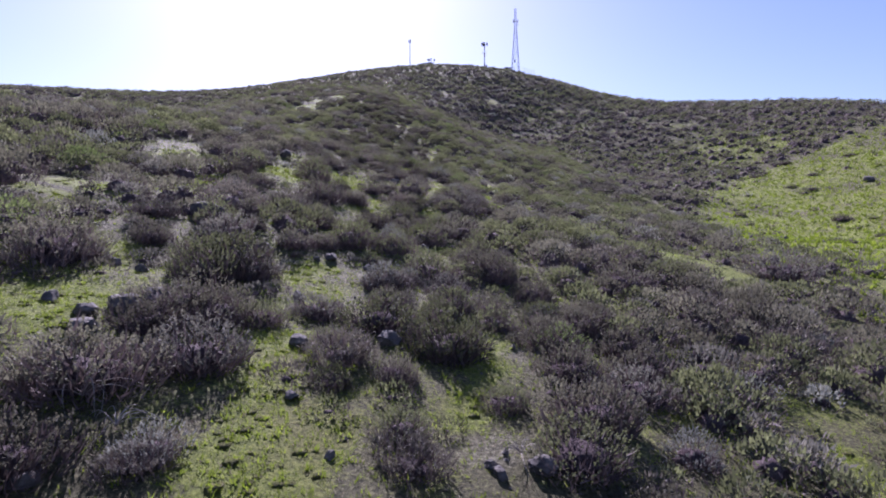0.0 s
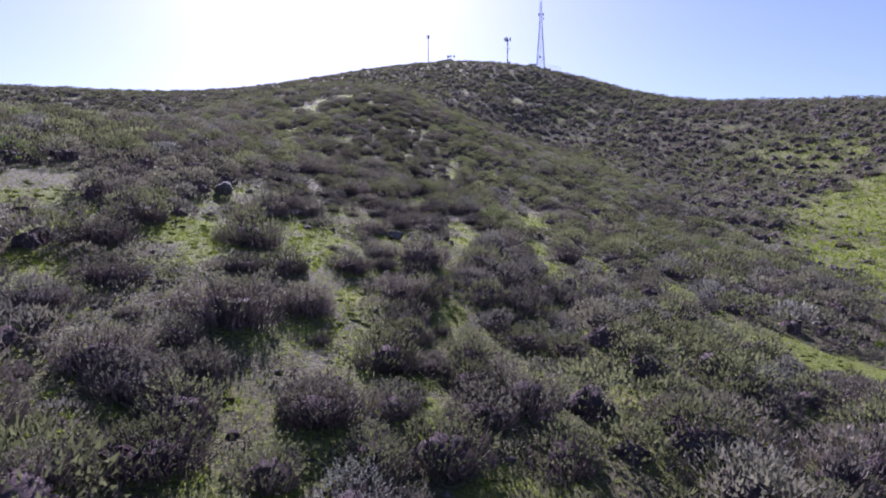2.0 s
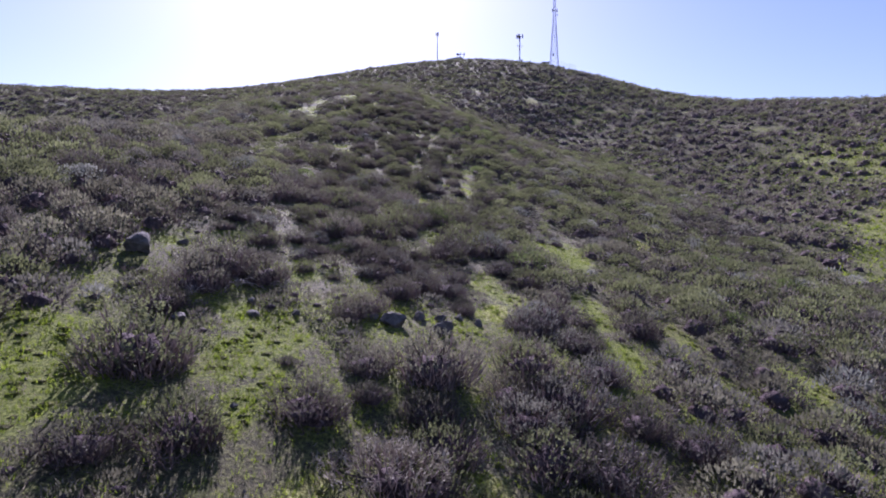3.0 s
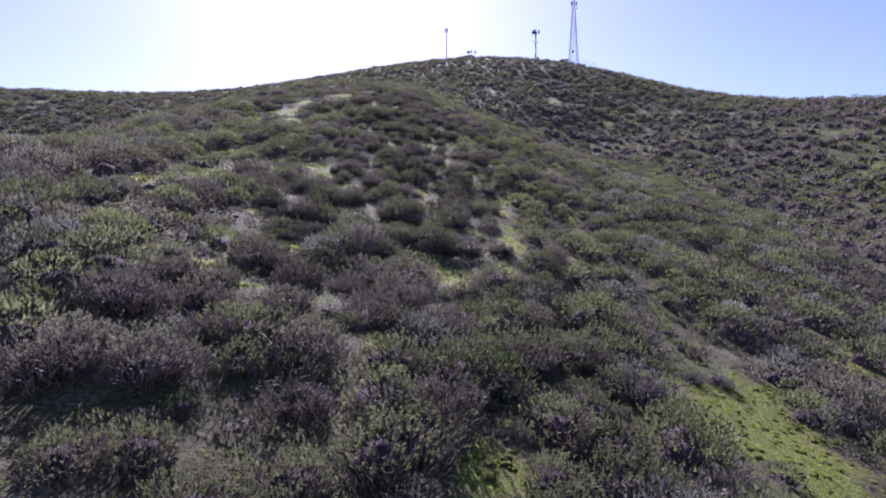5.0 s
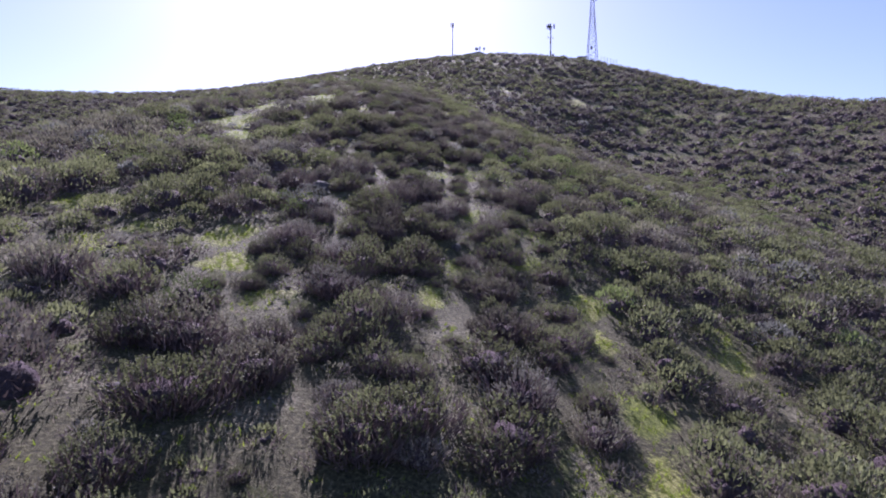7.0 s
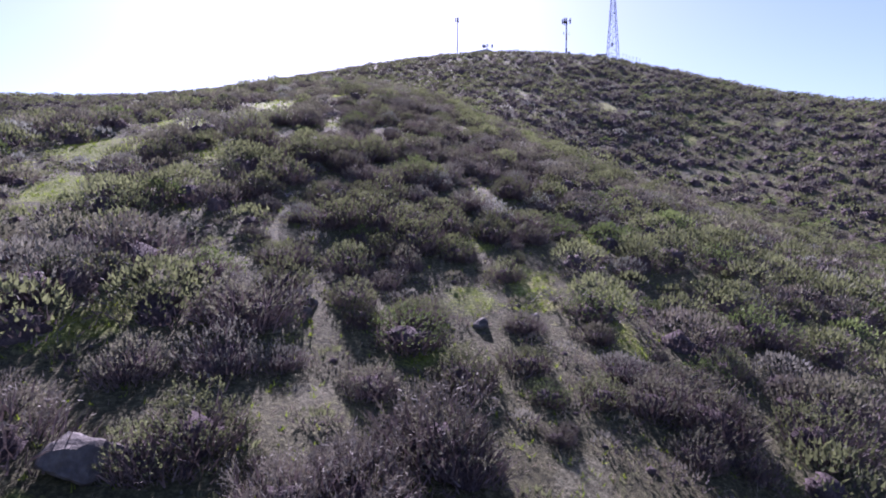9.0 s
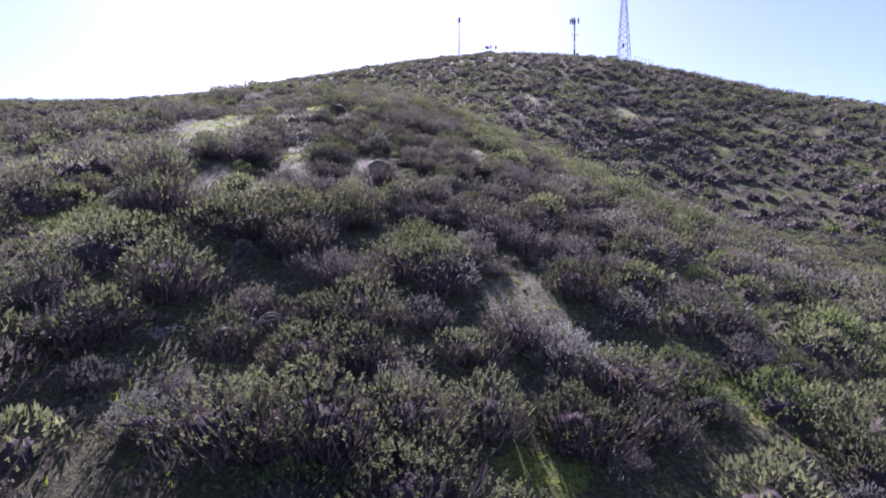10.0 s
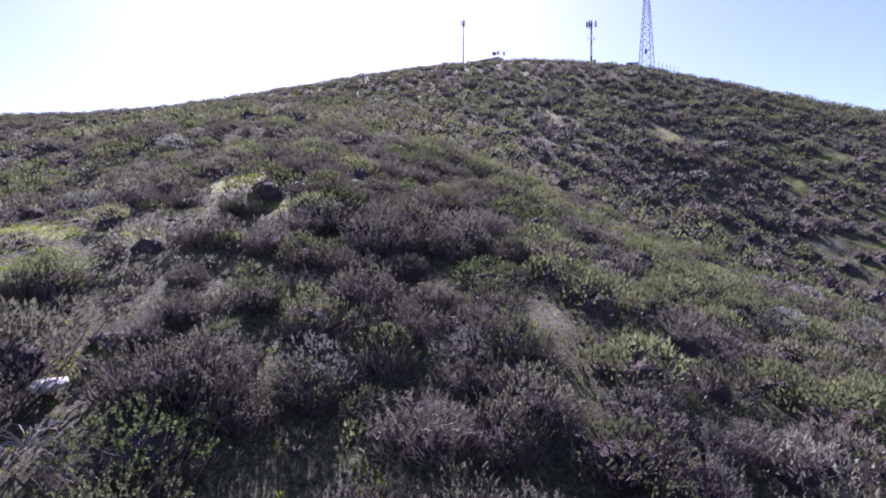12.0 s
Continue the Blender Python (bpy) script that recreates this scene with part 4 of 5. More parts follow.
for n, (x, y, r) in enumerate(DARK_AT):
    if on_rock(x, y, r):
        continue
    plant_shrub((("brown", "grey", "brown", "olive", "brown") if y < 48 else ("olive", "brown", "olive", "grey", "brown"))[n % 5], x, y, r * 1.27, 0.95 + 0.09 * (n % 3))
for x, y, r in OLIVE_AT:
    plant_shrub("olive", x, y, r * 1.27)
for x, y, r in GREY_AT:
    plant_shrub("dry", x, y, r * 1.27)
for n, (x, y, r) in enumerate(SLOPE_AT):
    plant_shrub(("olive", "grey", "brown")[n % 3], x, y, r * 1.15, 0.75)
rest = np.ones(len(sx), bool)
for k in KINDS:
    mine = np.flatnonzero(near & (kinds == k))
    mine = mine[np.argsort(off_line(sx[mine], sy[mine]) + 0.06 * np.abs(sy[mine] - 60))][: 300 - tally[k]]
    for i in mine:
        plant_shrub(k, sx[i], sy[i], min(size[i] * 1.25, 1.35), rng.uniform(0.85, 1.1))
    rest[mine] = False


def brush(rng, x, y, r, sprigs, rings, around, long, wide, tall, mound=0.8, cap=-1.0):
    """Many shrubs as one sheet: mounds with sprigs standing out of them, bare twigs toned as shade below the cap."""
    n = len(x)
    base = np.stack([x, y, height(x, y) - 0.05], -1)
    k = np.repeat(np.arange(n), np.maximum(4, sprigs * r ** 1.6).astype(int))
    d = dome(rng, len(k))
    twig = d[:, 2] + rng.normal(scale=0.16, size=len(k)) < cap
    lump = 0.88 + 0.2 * np.sin(3 * np.arctan2(d[:, 1], d[:, 0]) + 7.1 * k) * (1 - d[:, 2] ** 2) * np.sin(5 * d[:, 2] + k)
    at = base[k] + d * (r[k] * lump * (0.72 + 0.28 * rng.random(len(k)) ** 0.7))[:, None] * np.array([1, 1, tall])
    way = unit(d * 0.45 + np.array([0, 0, 0.6]) + rng.normal(scale=0.3, size=d.shape))
    tri = blades(rng, at, way, long * np.where(twig, 1.2, 0.75) * rng.uniform(0.6, 1.4, len(k)), wide * np.where(twig, 1.0, 1.7) * rng.uniform(0.6, 1.3, len(k)))
    return tri, (k * 0.61803) % 1.0, shells(rng, base, r * mound, tall, rings, around), twig


def joined(name, lots, material, mass):
    """One mesh from several lots of brush."""
    co, face, at = [], [], 0
    for _, _, (c, f), _ in lots:
        co.append(c)
        face.append(f + at)
        at += len(c)
    tri, tone, bare = (np.concatenate([lot[n] for lot in lots]) for n in (0, 1, 3))
    return soup(name, tri, material, tone, (np.concatenate(co), np.concatenate(face)), mass, bare)


def in_wedge(x, y):
    """The open side of the hill, widening up the slope."""
    return (np.abs(x - 2 + 0.06 * y) < 9 + 0.72 * y) & (y < 246)


# The rest of the cover: finer clumps beside the path, coarser ones up the hill.
fx, fy = shrub_field(rng, -160, 160, -6, 290, 1.62)
outside = ~((fx > -34) & (fx < 26) & (fy > 1) & (fy < 130)) & (in_wedge(fx, fy) | (rng.random(len(fx)) < 0.5))
fx, fy = fx[outside], fy[outside]
fr = np.clip(np.exp(rng.normal(0.06, 0.3, len(fx))), 0.45, 1.8)
fr = np.where(grassy_slope(fx, fy) > 0.3, fr * 0.5, fr) * (1 - 0.25 * np.clip((fy - 190) / 30, 0, 1))
fkind = kind_of(rng, fx, fy)
lumps, far_lumps = {k: [] for k in KINDS}, {k: [] for k in KINDS}
for k in KINDS:
    side = in_wedge(sx, sy)
    a, b = rest & side & (kinds == k), rest & ~side & (kinds == k)
    beside = off_line(sx, sy) < 13
    for c, many, grade in ((a & beside, 560, 0.9), (a & ~beside, 230, 1.3)):
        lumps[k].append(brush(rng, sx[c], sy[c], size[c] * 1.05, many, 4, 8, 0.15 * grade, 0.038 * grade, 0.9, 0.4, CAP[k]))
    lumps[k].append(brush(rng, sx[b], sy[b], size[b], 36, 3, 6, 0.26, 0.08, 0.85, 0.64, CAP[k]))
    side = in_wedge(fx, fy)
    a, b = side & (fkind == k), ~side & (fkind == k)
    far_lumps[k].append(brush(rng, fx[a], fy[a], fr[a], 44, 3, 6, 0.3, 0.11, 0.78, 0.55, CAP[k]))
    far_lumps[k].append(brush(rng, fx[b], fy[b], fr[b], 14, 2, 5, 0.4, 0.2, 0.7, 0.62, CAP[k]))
WORDS = {"brown": "dense cover of brown-purple shrubs over the hillside", "grey": "cover of grey-brown shrubs over the hillside", "olive": "drifts of olive-green shrubs over the hillside",
         "dry": "scattered leafless grey shrubs over the hillside", "sage": "scattered pale sagebrush over the hillside", "green": "scattered green shrubs over the hillside"}
for k in KINDS:
    tagged(new(k + "_brush", joined(k + "_brush", lumps[k], KINDS[k][1], SHADED_CORE)), WORDS[k], "shrubs", kind="stuff")
    tagged(new(k + "_hill_brush", joined(k + "_hill_brush", far_lumps[k], KINDS[k][1], SHADED_CORE)), WORDS[k].replace("hillside", "upper hill"), "shrubs", kind="stuff")


# Smaller plants that close the gaps between the shrubs beside the path.
lx, ly = shrub_field(rng, -30, 18, 4, 126, 0.66)
keep = in_wedge(lx, ly)
for dy in (0.0, 0.45):
    keep &= np.maximum(clear_share(lx, ly + dy), bare_share(lx, ly + dy)) < 0.5
lx, ly = lx[keep], ly[keep]
gap = np.full(len(lx), 9.0)
for cx, cy, r in zip(np.append(sx, [p[0] for p in SAGE_AT + GREEN_AT]), np.append(sy, [p[1] for p in SAGE_AT + GREEN_AT]), np.append(size, [p[2] for p in SAGE_AT + GREEN_AT])):
    gap = np.minimum(gap, np.hypot(lx - cx, ly - cy) - 0.72 * r)
sparse = (gap > -0.05) & (rng.random(len(gap)) < 0.9)
lx, ly, gap = lx[sparse], ly[sparse], gap[sparse]
lr = np.clip(0.2 + 0.45 * gap, 0.2, 0.5) * rng.uniform(0.8, 1.25, len(lx))
lot = (patchy(lx, ly, 4.0, 81) * 0.7 + 0.3 * rng.random(len(lx)))
for word, mat, a in (("low_brown_brush", BROWN, lot < 0.42), ("low_grey_brush", MAUVE, (lot >= 0.42) & (lot < 0.52)),
                           ("low_dry_brush", DRY, (lot >= 0.52) & (lot < 0.6)), ("low_green_brush", OLIVE, lot >= 0.6)):
    tagged(new(word, joined(word, [brush(rng, lx[a], ly[a], lr[a] * 0.95, 560, 2, 5, 0.09, 0.022, 0.75, 0.3, 0.5)], mat, SHADED_CORE)),
           "low twiggy undergrowth filling gaps between the shrubs", "undergrowth", kind="stuff")


# ---- grass and stones of the clearings ----
def tufts(rng, share, x0, x1, y0, y1, count, long, wide, lean):
    x, y = rng.uniform(x0, x1, count), rng.uniform(y0, y1, count)
    keep = rng.random(count) < share(x, y)
    x, y = x[keep], y[keep]
    k = np.repeat(np.arange(len(x)), 4)
    at = np.stack([x, y, height(x, y) - 0.01], -1)[k] + rng.normal(scale=0.03, size=(len(k), 3)) * np.array([1, 1, 0])
    way = unit(np.array([0, 0, 1.0]) + rng.normal(scale=lean, size=(len(k), 3)))
    return blades(rng, at, way, rng.uniform(0.5, 1.4, len(k)) * long, rng.uniform(0.6, 1.3, len(k)) * wide), (k * 0.618) % 1.0


def straw_share(x, y):
    return np.clip(0.3 + spots(x, y, STRAW_SPOTS, 1.2) + 0.5 * bare_share(x, y) + np.clip((patchy(x, y, 4.0, 71) - 0.62) * 3, 0, 1), 0, 1) * (in_stretch(x, y) + 0.3)


def short_turf(x, y):
    return 0.75 * np.clip(spots(x, y, STRAW_SPOTS, 1.0), 0, 1) + 0.2 * bare_share(x, y)


green_tri = [tufts(rng, green_share, -12, 8, 5, 38, 70000, 0.085, 0.016, 0.6), tufts(rng, green_share, -16, 14, 30, 60, 34000, 0.08, 0.016, 0.5), tufts(rng, green_share, -28, 6, 60, 128, 80000, 0.09, 0.022, 0.5),
             tufts(rng, short_turf, -16, 12, 5, 60, 60000, 0.08, 0.015, 0.6), tufts(rng, short_turf, -28, 8, 60, 128, 110000, 0.1, 0.02, 0.5),
             tufts(rng, lambda x, y: 0.5 * upper_meadow(x, y), 30, 85, 90, 140, 14000, 0.3, 0.12, 0.6), tufts(rng, grassy_slope, 15, 75, 5, 98, 26000, 0.3, 0.12, 0.6)]
tagged(new("grass", soup("grass", np.concatenate([a for a, _ in green_tri]), GRASS, np.concatenate([b for _, b in green_tri]))),
       "short fresh green grass in the clearings", "grass", kind="stuff")
cx, cy = rng.uniform(-16, 12, 40000), rng.uniform(5, 60, 40000)
keep = rng.random(len(cx)) < clear_share(cx, cy) ** 2
tri, tone, hump, _ = brush(rng, cx[keep], cy[keep], rng.uniform(0.06, 0.2, int(keep.sum())), 240, 2, 5, 0.05, 0.016, 0.45, 0.9)
tagged(new("moss_cushions", soup("moss_cushions", tri, GRASS, tone, hump, MOSS)), "low cushions of moss and grass in the clearings", "moss", kind="stuff")
dry_tri = [tufts(rng, straw_share, -18, 10, 5, 118, 90000, 0.11, 0.009, 0.7)]
tagged(new("dry_grass", soup("dry_grass", np.concatenate([a for a, _ in dry_tri]), STRAW, np.concatenate([b for _, b in dry_tri]))),
       "thin dry straw grass between the shrubs", "grass", kind="stuff")


def stone_mesh(name, seed, material, detail=3, squash=0.75, rough=0.22):
    bm = bmesh.new()
    bmesh.ops.create_icosphere(bm, subdivisions=detail, radius=1.0)
    shift = Vector((seed * 3.7, seed * 1.9, seed * 5.3))
    r = random.Random(seed)
    cuts = [(Vector((r.gauss(0, 1), r.gauss(0, 1), r.gauss(0, 0.8))).normalized(), r.uniform(0.5, 0.8)) for _ in range(11)]
    for v in bm.verts:
        p = v.co.copy()
        for n, d in cuts:
            over = p.dot(n) - d
            if over > 0:
                p -= n * over * 0.95
        p *= 1 + rough * noise.noise(p * 1.3 + shift) + 0.13 * noise.noise(p * 3.2 + shift) + 0.05 * noise.noise(p * 8 + shift)
        p.z *= squash
        v.co = p
    me = bpy.data.meshes.new(name)
    bm.to_mesh(me)
    bm.free()
    me.materials.append(material)
    return me


STONES = [stone_mesh("boulder", s, ROCK) for s in range(1, 8)]
for n, (x, y, r) in enumerate(ROCKS_LOW + ROCKS_HIGH):
    ob = new("boulder", STONES[n % 7])
    tall = 1.2 if (x, y) == (-2.57, 34.55) else 0.85 + 0.3 * ((n * 7) % 5) / 4
    ob.matrix_basis = Matrix.LocRotScale((x, y, float(height(x, y)) + 0.2 * r * tall), Euler((0.2 * math.sin(n), 0.2 * math.cos(3 * n), 1.7 * n)), (r * 1.1, r, r * tall))
    tagged(ob, "weathered grey granite boulder half sunk in the slope", "boulder", "boulders on the slope")
FLAT = stone_mesh("slab", 21, PALE_ROCK, 3, 0.4, 0.15)
for x, y, r in ((-13.83, 100.67, 0.27), (-13.91, 110.95, 0.3), (52.0, 103.8, 0.5)):
    ob = new("pale_rock", FLAT)
    ob.matrix_basis = Matrix.LocRotScale((x, y, float(height(x, y)) + 0.14), Euler((0.1, 0, x)), (r * 1.15, r * 0.8, r))
    tagged(ob, "flat bleached white rock slab between the shrubs", "rock", "pale rocks")

# Loose gravel on the bare spots.
gx, gy = rng.uniform(-20, 4, 60000), rng.uniform(6, 110, 60000)
keep = rng.random(len(gx)) < 0.45 * bare_share(gx, gy) * in_stretch(gx, gy) + 0.02 * in_stretch(gx, gy)
gx, gy = gx[keep], gy[keep]
gr = np.clip(np.exp(rng.normal(-3.7, 0.5, len(gx))), 0.012, 0.1)
ox, oy = rng.uniform(22, 34, 3500), rng.uniform(40, 62, 3500)
keep = rng.random(len(ox)) < bare_share(ox, oy)
gx, gy = np.append(gx, ox[keep]), np.append(gy, oy[keep])
gr = np.append(gr, np.clip(np.exp(rng.normal(-2.3, 0.45, int(keep.sum()))), 0.05, 0.35))
corner = np.array([(1, 0, 0), (0, 1, 0), (-1, 0, 0), (0, -1, 0), (0, 0, 0.8), (0, 0, -0.6)])
faces = np.array([(0, 1, 4), (1, 2, 4), (2, 3, 4), (3, 0, 4), (1, 0, 5), (2, 1, 5), (3, 2, 5), (0, 3, 5)])
turn = rng.uniform(0, 6.28, len(gx))
c, s = np.cos(turn)[:, None], np.sin(turn)[:, None]
shape = corner[None] * rng.uniform(0.6, 1.3, (len(gx), 6, 1))
shape = np.stack([shape[..., 0] * c - shape[..., 1] * s, shape[..., 0] * s + shape[..., 1] * c, shape[..., 2]], -1)
pts = np.stack([gx, gy, height(gx, gy) + 0.3 * gr], -1)[:, None] + shape * gr[:, None, None]
tagged(new("gravel", soup("gravel", pts[:, faces].reshape(-1, 3, 3), ROCK)), "loose grey stones scattered on bare soil", "stones", kind="stuff")


# Bleached fallen twigs, arching from a root.
def fallen_twigs(seed):
    r = random.Random(seed)
    root = new("dead_brush")
    for _ in range(15):
        bm = bmesh.new()
        a = r.uniform(0, 6.28)
        reach, rise, bend = r.uniform(0.3, 0.85), r.uniform(0.12, 0.42), r.uniform(-1.3, 1.3)
        last = None
        for k in range(7):
            u = k / 6
            b = a + bend * u
            p = Vector((math.cos(b) * reach * u, math.sin(b) * reach * u, rise * 3.2 * u * (1 - u) + 0.1 * (1 - u) - 0.03))
            w = 0.008 * (1 - 0.75 * u)
            ring = [bm.verts.new(p + Vector((w * math.cos(q) * math.sin(b), -w * math.cos(q) * math.cos(b), w * math.sin(q)))) for q in (0, 2.09, 4.19)]
            if last:
                for q in range(3):
                    bm.faces.new((last[q], last[(q + 1) % 3], ring[(q + 1) % 3], ring[q]))
            last = ring
        me = bpy.data.meshes.new("twig")
        bm.to_mesh(me)
        bm.free()
        me.materials.append(DEADWOOD)
        part("twig", me, root)
    return tagged(root, "bleached dead twigs arching over the ground", "dead branches", "dead twigs on the slope")


TWIGS = [fallen_twigs(s) for s in range(4)]
DEAD_AT = [(-3.9, 7.6), (-4.6, 8.1), (-6.3, 34.6), (-6.9, 33.6), (-5.4, 35.2), (-13.3, 99.6), (-13.9, 99.2), (-12.6, 98.6), (1.2, 8.5), (-4.4, 84.0), (-3.6, 84.4), (-9.4, 81.5),
           (-11.8, 87.6), (-10.6, 88.2), (-2.4, 48.2), (-8.0, 52.5), (2.2, 20.0), (-7.4, 26.4), (0.6, 31.2), (-5.5, 97.6), (-3.0, 98.4), (-7.6, 100.3)]
for n, (x, y) in enumerate(DEAD_AT):
    k = 0.75 + 0.35 * ((n * 3) % 4) / 3
    ob = TWIGS[n] if n < 4 else copy_thing(TWIGS[n % 4], Matrix.Identity(4))
    ob.matrix_basis = Matrix.LocRotScale((x, y, float(height(x, y)) + 0.02), Euler((0, 0, 1.1 * n)), (k, k, k))


# ---- the masts on the hilltop ----
def tube(a, b, r0, r1=None, sides=6):
    bm = bmesh.new()
    a, b = Vector(a), Vector(b)
    r1 = r0 if r1 is None else r1
    way = (b - a).normalized()
    m = way.to_track_quat("Z", "Y").to_matrix()
    rings = []
    for p, r in ((a, r0), (b, r1)):
        rings.append([bm.verts.new(p + m @ Vector((r * math.cos(q), r * math.sin(q), 0))) for q in np.linspace(0, 2 * math.pi, sides, endpoint=False)])
    for k in range(sides):
        bm.faces.new((rings[0][k], rings[0][(k + 1) % sides], rings[1][(k + 1) % sides], rings[1][k]))
    bm.faces.new(rings[0][::-1])
    bm.faces.new(rings[1])
    return bm


def block(cx, cy, cz, sx_, sy_, sz_, bevel=0.02):
    bm = bmesh.new()
    bmesh.ops.create_cube(bm, size=1)
    for v in bm.verts:
        v.co = Vector((cx + v.co.x * sx_, cy + v.co.y * sy_, cz + v.co.z * sz_))
    if bevel:
        bmesh.ops.bevel(bm, geom=bm.edges[:], offset=bevel, segments=2, affect="EDGES", profile=0.6)
    return bm


def dish(cx, cy, cz, r, facing):
    """A round dish with a shallow bowl and a rim, its axis in the plan."""
    bm = bmesh.new()
    prof = [(0.0, 0.0), (0.5 * r, 0.06 * r), (0.85 * r, 0.2 * r), (r, 0.32 * r), (1.02 * r, 0.26 * r), (0.6 * r, -0.04 * r), (0.0, -0.1 * r)]
    m = Vector((math.cos(facing), math.sin(facing), 0)).to_track_quat("Z", "Y").to_matrix()
    rings = [[bm.verts.new(Vector((cx, cy, cz)) + m @ Vector((max(q, 0.004) * math.cos(a), max(q, 0.004) * math.sin(a), h))) for a in np.linspace(0, 2 * math.pi, 14, endpoint=False)] for q, h in prof]
    for one, two in zip(rings, rings[1:]):
        for k in range(14):
            bm.faces.new((one[k], one[(k + 1) % 14], two[(k + 1) % 14], two[k]))
    return bm


def piece(name, bm, material, parent, label=""):
    me = bpy.data.meshes.new(name)
    bmesh.ops.recalc_face_normals(bm, faces=bm.faces[:])
    bm.to_mesh(me)
    bm.free()
    me.materials.append(material)
    return part(name, me, parent, label)


def lattice_tower(x, y, tall):
    root = new("lattice_tower")
    root.location = (x, y, float(height(x, y)) - 0.1)
    tagged(root, "tall galvanised steel lattice tower with antennas near its top", "tower")
    half = lambda z: 1.45 + (0.34 - 1.45) * min(z / (0.8 * tall), 1.0)  # noqa: E731
    cut = 0.8 * tall
    corners = ((-1, -1), (1, -1), (1, 1), (-1, 1))
    for i, j in corners:
        leg = piece("leg", tube((i * half(0), j * half(0), 0), (i * half(cut), j * half(cut), cut), 0.075, 0.06), STEEL, root)
        piece("footing", block(i * half(0), j * half(0), 0.1, 0.5, 0.5, 0.5), STUCCO, leg)
        piece("upper_leg", tube((i * half(cut), j * half(cut), cut), (i * 0.28, j * 0.28, tall), 0.055, 0.045), STEEL, root)
    z, levels = 0.0, [0.0]
    while z < tall - 0.4:
        z = min(z + max(0.75, half(z) * 1.35), tall)
        levels.append(z)
    for a, b in zip(levels, levels[1:]):
        ha, hb = half(a), half(b)
        for n in range(4):
            (i, j), (k, m) = corners[n], corners[(n + 1) % 4]
            piece("strut", tube((i * ha, j * ha, a), (k * hb, m * hb, b), 0.032, sides=4), STEEL, root)
            if ha > 0.6:
                piece("strut", tube((k * ha, m * ha, a), (i * hb, j * hb, b), 0.032, sides=4), STEEL, root)
            piece("crossbar", tube((i * hb, j * hb, b), (k * hb, m * hb, b), 0.028, sides=4), STEEL, root)
    for s in (-1, 1):
        mount = piece("antenna_mount", tube((0, -0.3, 0.805 * tall), (s * 0.75, -0.5, 0.805 * tall), 0.05), DARK_PAINT, root)
        piece("panel_antenna", block(s * 0.78, -0.52, 0.805 * tall, 0.34, 0.2, 1.2), DARK_PAINT, mount, "dark panel antenna")
    arm = piece("antenna_mount", tube((0.3, 0, 0.75 * tall), (0.85, -0.1, 0.75 * tall), 0.04), DARK_PAINT, root)
    piece("dish", dish(0.9, -0.15, 0.75 * tall, 0.35, -0.6), GREY_PAINT, arm)
    piece("whip_antenna", tube((-0.28, -0.28, tall), (-0.28, -0.28, tall + 1.0), 0.03, 0.015), STEEL, root)
    piece("whip_antenna", tube((0.28, 0.28, tall), (0.28, 0.28, tall + 0.7), 0.03, 0.015), STEEL, root)
    piece("junction_box", block(-0.4, -1.0, 4.4, 0.5, 0.35, 0.9), GREY_PAINT, root)
    return root


def monopole(x, y, tall):
    root = new("antenna_monopole")
    root.location = (x, y, float(height(x, y)) - 0.1)
    tagged(root, "dark and white banded antenna pole with a crown of panel antennas", "antenna mast")
    bands = ((0.0, 0.21, DARK_PAINT), (0.21, 0.43, WHITE_PAINT), (0.43, 0.61, RUST_PAINT), (0.61, 0.72, WHITE_PAINT), (0.72, 0.98, DARK_PAINT))
    for a, b, mat in bands:
        piece("pole_section", tube((0, 0, a * tall), (0, 0, b * tall), 0.24 - 0.08 * a, 0.24 - 0.08 * b, 12), mat, root)
    piece("base_plate", tube((0, 0, -0.05), (0, 0, 0.15), 0.5, sides=12), STEEL, root)
    top = 0.95 * tall
    for n in range(3):
        a = radians(90 + 120 * n + 18)
        out = Vector((math.cos(a), math.sin(a), 0))
        side = Vector((-out.y, out.x, 0))
        frame_bar = piece("sector_frame", tube(out * 0.88 - side * 0.65 + Vector((0, 0, top)), out * 0.88 + side * 0.65 + Vector((0, 0, top)), 0.05), DARK_PAINT, root)
        piece("support_arm", tube((0, 0, top), out * 1.05 + Vector((0, 0, top)), 0.06), DARK_PAINT, root)
        for k in (-0.75, 0.0, 0.75):
            c = out * 0.98 + side * k * 0.8 + Vector((0, 0, top))
            piece("panel_antenna", block(c.x, c.y, c.z, 0.34, 0.26, 0.95 if k else 1.15), DARK_PAINT if k >= 0 else GREY_PAINT, frame_bar)
    for s, h in ((-0.75, 0.62), (0.7, 0.60), (0.15, 0.67)):
        arm = piece("support_arm", tube((0, 0, h * tall), (s, -0.1, h * tall), 0.035), GREY_PAINT, root)
        piece("small_antenna", block(s, -0.12, h * tall, 0.14, 0.12, 0.8), WHITE_PAINT, arm)
    piece("equipment_box", block(0.75, 0.4, 0.55, 0.7, 0.6, 1.3), GREY_PAINT, root)
    piece("equipment_box", block(-0.8, 0.5, 0.45, 0.6, 0.5, 1.1), GREY_PAINT, root)
    return root


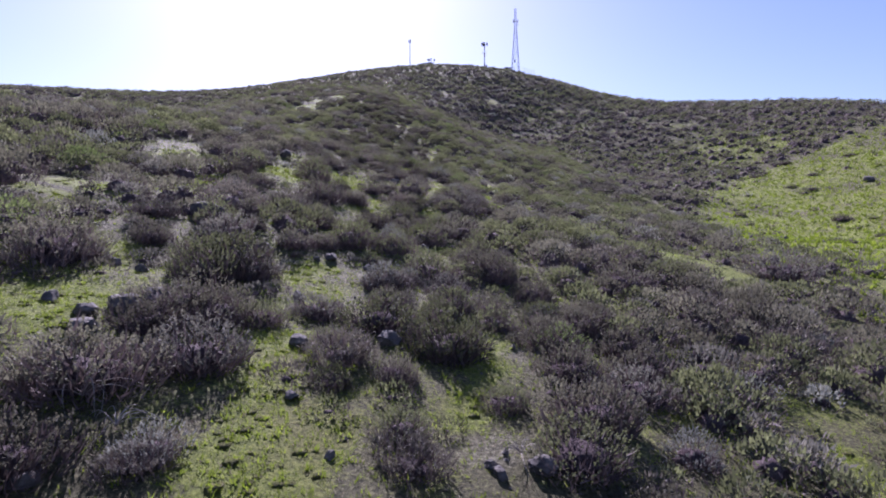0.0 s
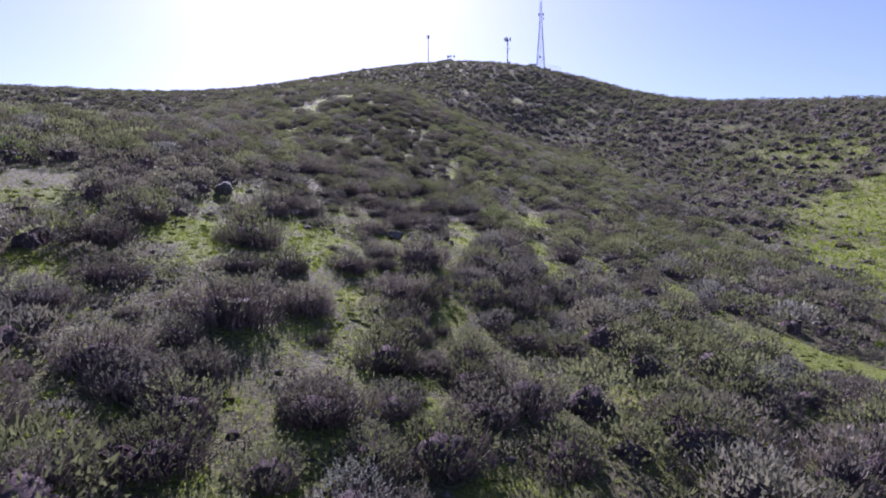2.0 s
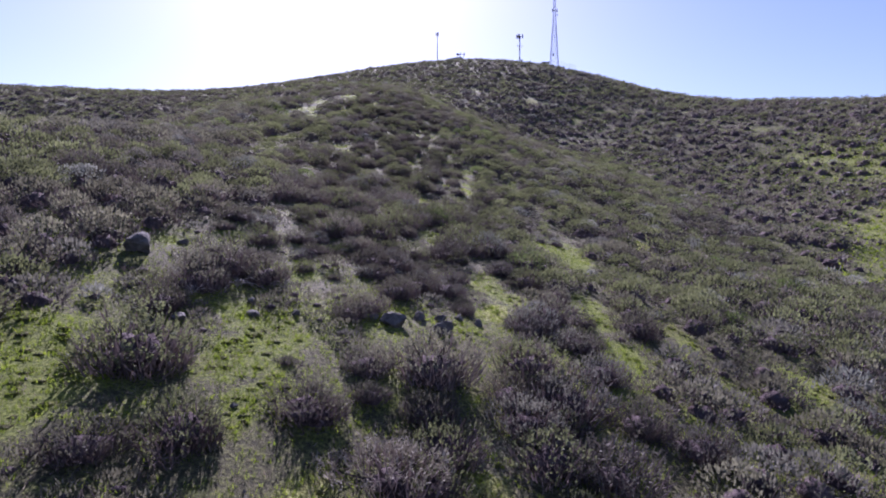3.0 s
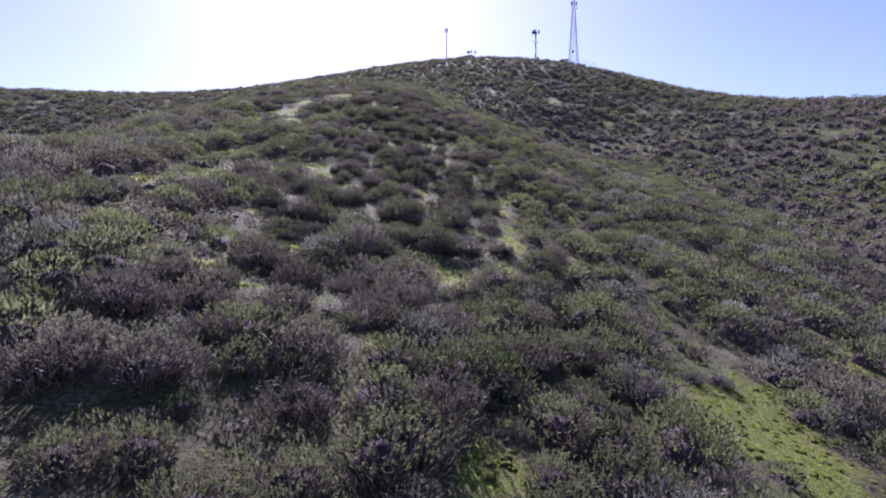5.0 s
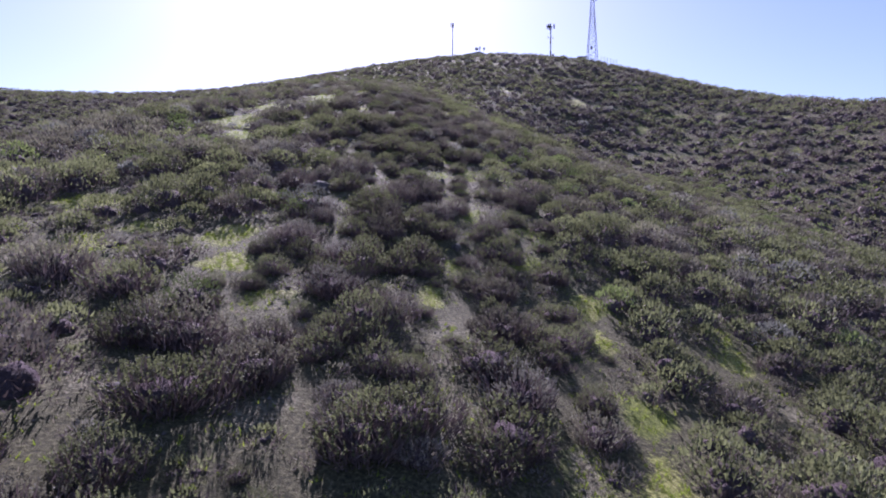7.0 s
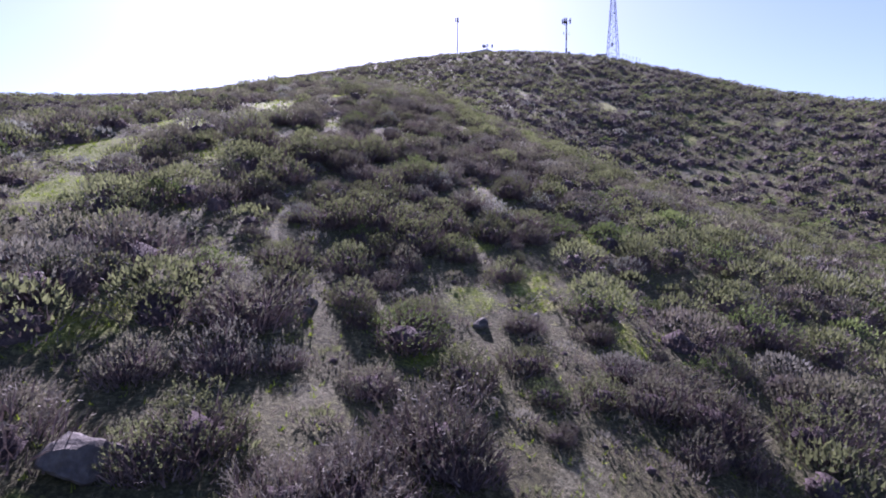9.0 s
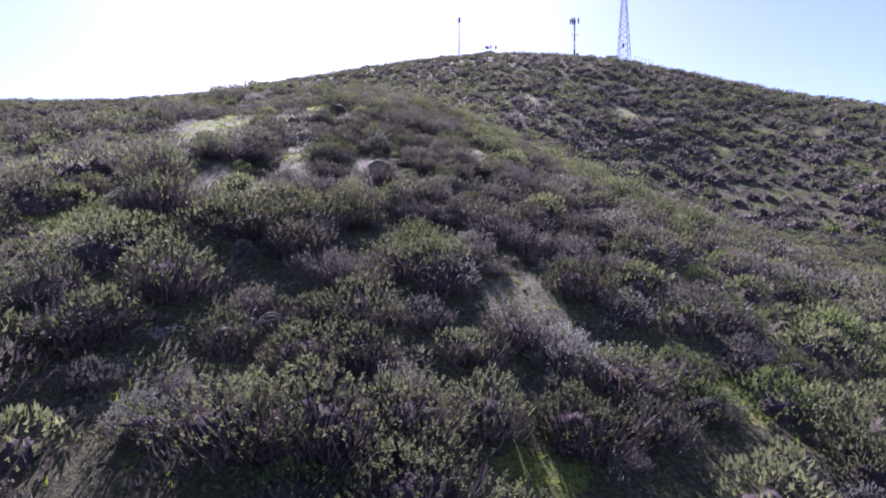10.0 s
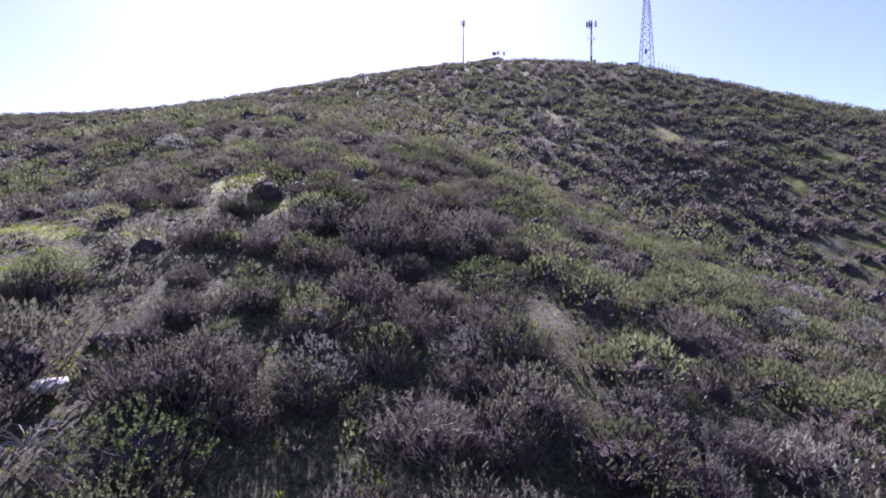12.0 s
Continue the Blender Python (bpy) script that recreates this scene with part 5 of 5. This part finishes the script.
def slim_mast(x, y, tall):
    root = new("slim_mast")
    root.location = (x, y, float(height(x, y)) - 0.1)
    tagged(root, "slim grey mast with a tight cluster of panel antennas", "antenna mast")
    for k in range(4):
        piece("pole_section", tube((0, 0, k * tall * 0.23), (0, 0, (k + 1) * tall * 0.23), 0.19 - 0.02 * k, 0.17 - 0.02 * k, 10), GREY_PAINT, root)
    for n, (i, j) in enumerate(((-0.52, -0.1), (0.16, -0.26), (0.3, 0.2), (-0.1, 0.3))):
        arm = piece("support_arm", tube((0, 0, 0.93 * tall), (i, j, 0.93 * tall), 0.035), GREY_PAINT, root)
        piece("panel_antenna", block(i, j, 0.93 * tall, 0.22, 0.16, 1.45), GREY_PAINT, arm)
    return root


def pitched_hut(x, y, base):
    root = new("equipment_hut")
    root.location = (x, y, base)
    tagged(root, "low pale equipment hut with a shallow pitched roof", "hut")
    piece("wall", block(0, 0, 1.1, 6.2, 3.4, 2.2), STUCCO, root)
    bm = bmesh.new()
    sec = [(-3.4, 2.15), (-0.4 + 2.4, 3.0), (3.35, 2.5), (3.35, 2.2)]
    low = [bm.verts.new((px, -1.9, pz)) for px, pz in sec]
    far = [bm.verts.new((px, 1.9, pz)) for px, pz in sec]
    bm.faces.new(low)
    bm.faces.new(far[::-1])
    for k in range(4):
        bm.faces.new((low[k], far[k], far[(k + 1) % 4], low[(k + 1) % 4]))
    piece("roof", bm, ROOFING, root)
    piece("door", block(1.0, -1.72, 1.0, 0.95, 0.06, 2.0), GREY_PAINT, root)
    return root


def dish_rack(x, y, base):
    root = new("antenna_rack")
    root.location = (x, y, base)
    tagged(root, "short posts with grey dishes and panels on the hut roof", "antennas")
    piece("crossbar", tube((-1.3, 0, 1.15), (1.35, 0, 1.15), 0.045), GREY_PAINT, root)
    for px, h in ((-1.0, 1.5), (-0.15, 1.8), (0.15, 1.9), (1.25, 1.6)):
        post = piece("post", tube((px, 0, -0.55), (px, 0, h), 0.05), DARK_PAINT if abs(px) < 0.2 else GREY_PAINT, root)
        if px < -0.5:
            piece("dish", dish(px - 0.1, -0.15, 1.1, 0.48, -1.2), GREY_PAINT, post)
            piece("panel_antenna", block(px + 0.42, -0.1, 1.05, 0.2, 0.15, 0.9), GREY_PAINT, post)
        elif px > 1:
            piece("dish", dish(px, -0.1, 1.15, 0.55, -0.4), GREY_PAINT, post)
        else:
            piece("panel_antenna", block(px, -0.12, h - 0.45, 0.2, 0.15, 0.85), DARK_PAINT, post)
    return root


def shelter(x, y):
    root = new("equipment_shelter")
    root.location = (x, y, float(height(x, y)) - 0.75)
    tagged(root, "small pale equipment shelter with dark flat roof beside the tower", "shelter")
    piece("wall", block(0, 0, 0.95, 2.5, 2.2, 1.9), STUCCO, root)
    piece("roof", block(0, 0, 1.97, 2.8, 2.5, 0.14), DARK_PAINT, root)
    piece("door", block(-0.5, -1.12, 0.9, 0.85, 0.05, 1.75), DARK_PAINT, root)
    piece("cabinet", block(1.65, -0.2, 0.6, 0.6, 0.7, 1.2), GREY_PAINT, root)
    return root


lattice_tower(29.6, 227.7, 24.6)
monopole(17.7, 229.6, 9.7)
slim_mast(-11.9, 236.5, 11.6)
hut_floor = float(height(-5.5, 237)) - 1.4
pitched_hut(-5.5, 237.0, hut_floor)
dish_rack(-3.4, 236.2, hut_floor + 2.95)
shelter(26.6, 228.5)
fence = new("fence")
tagged(fence, "row of thin steel fence posts beside the tower", "fence")
for k in range(6):
    px, py = 32.2 + 0.95 * k, 227.4 + 0.25 * k
    z = float(height(px, py))
    piece("post", tube((px, py, z - 0.3), (px, py, z + 2.6), 0.05), STEEL, fence)
for h in (0.9, 1.7, 2.4):
    piece("wire", tube((32.2, 227.4, float(height(32.2, 227.4)) + h), (36.95, 228.65, float(height(36.95, 228.65)) + h), 0.012, sides=4), STEEL, fence)
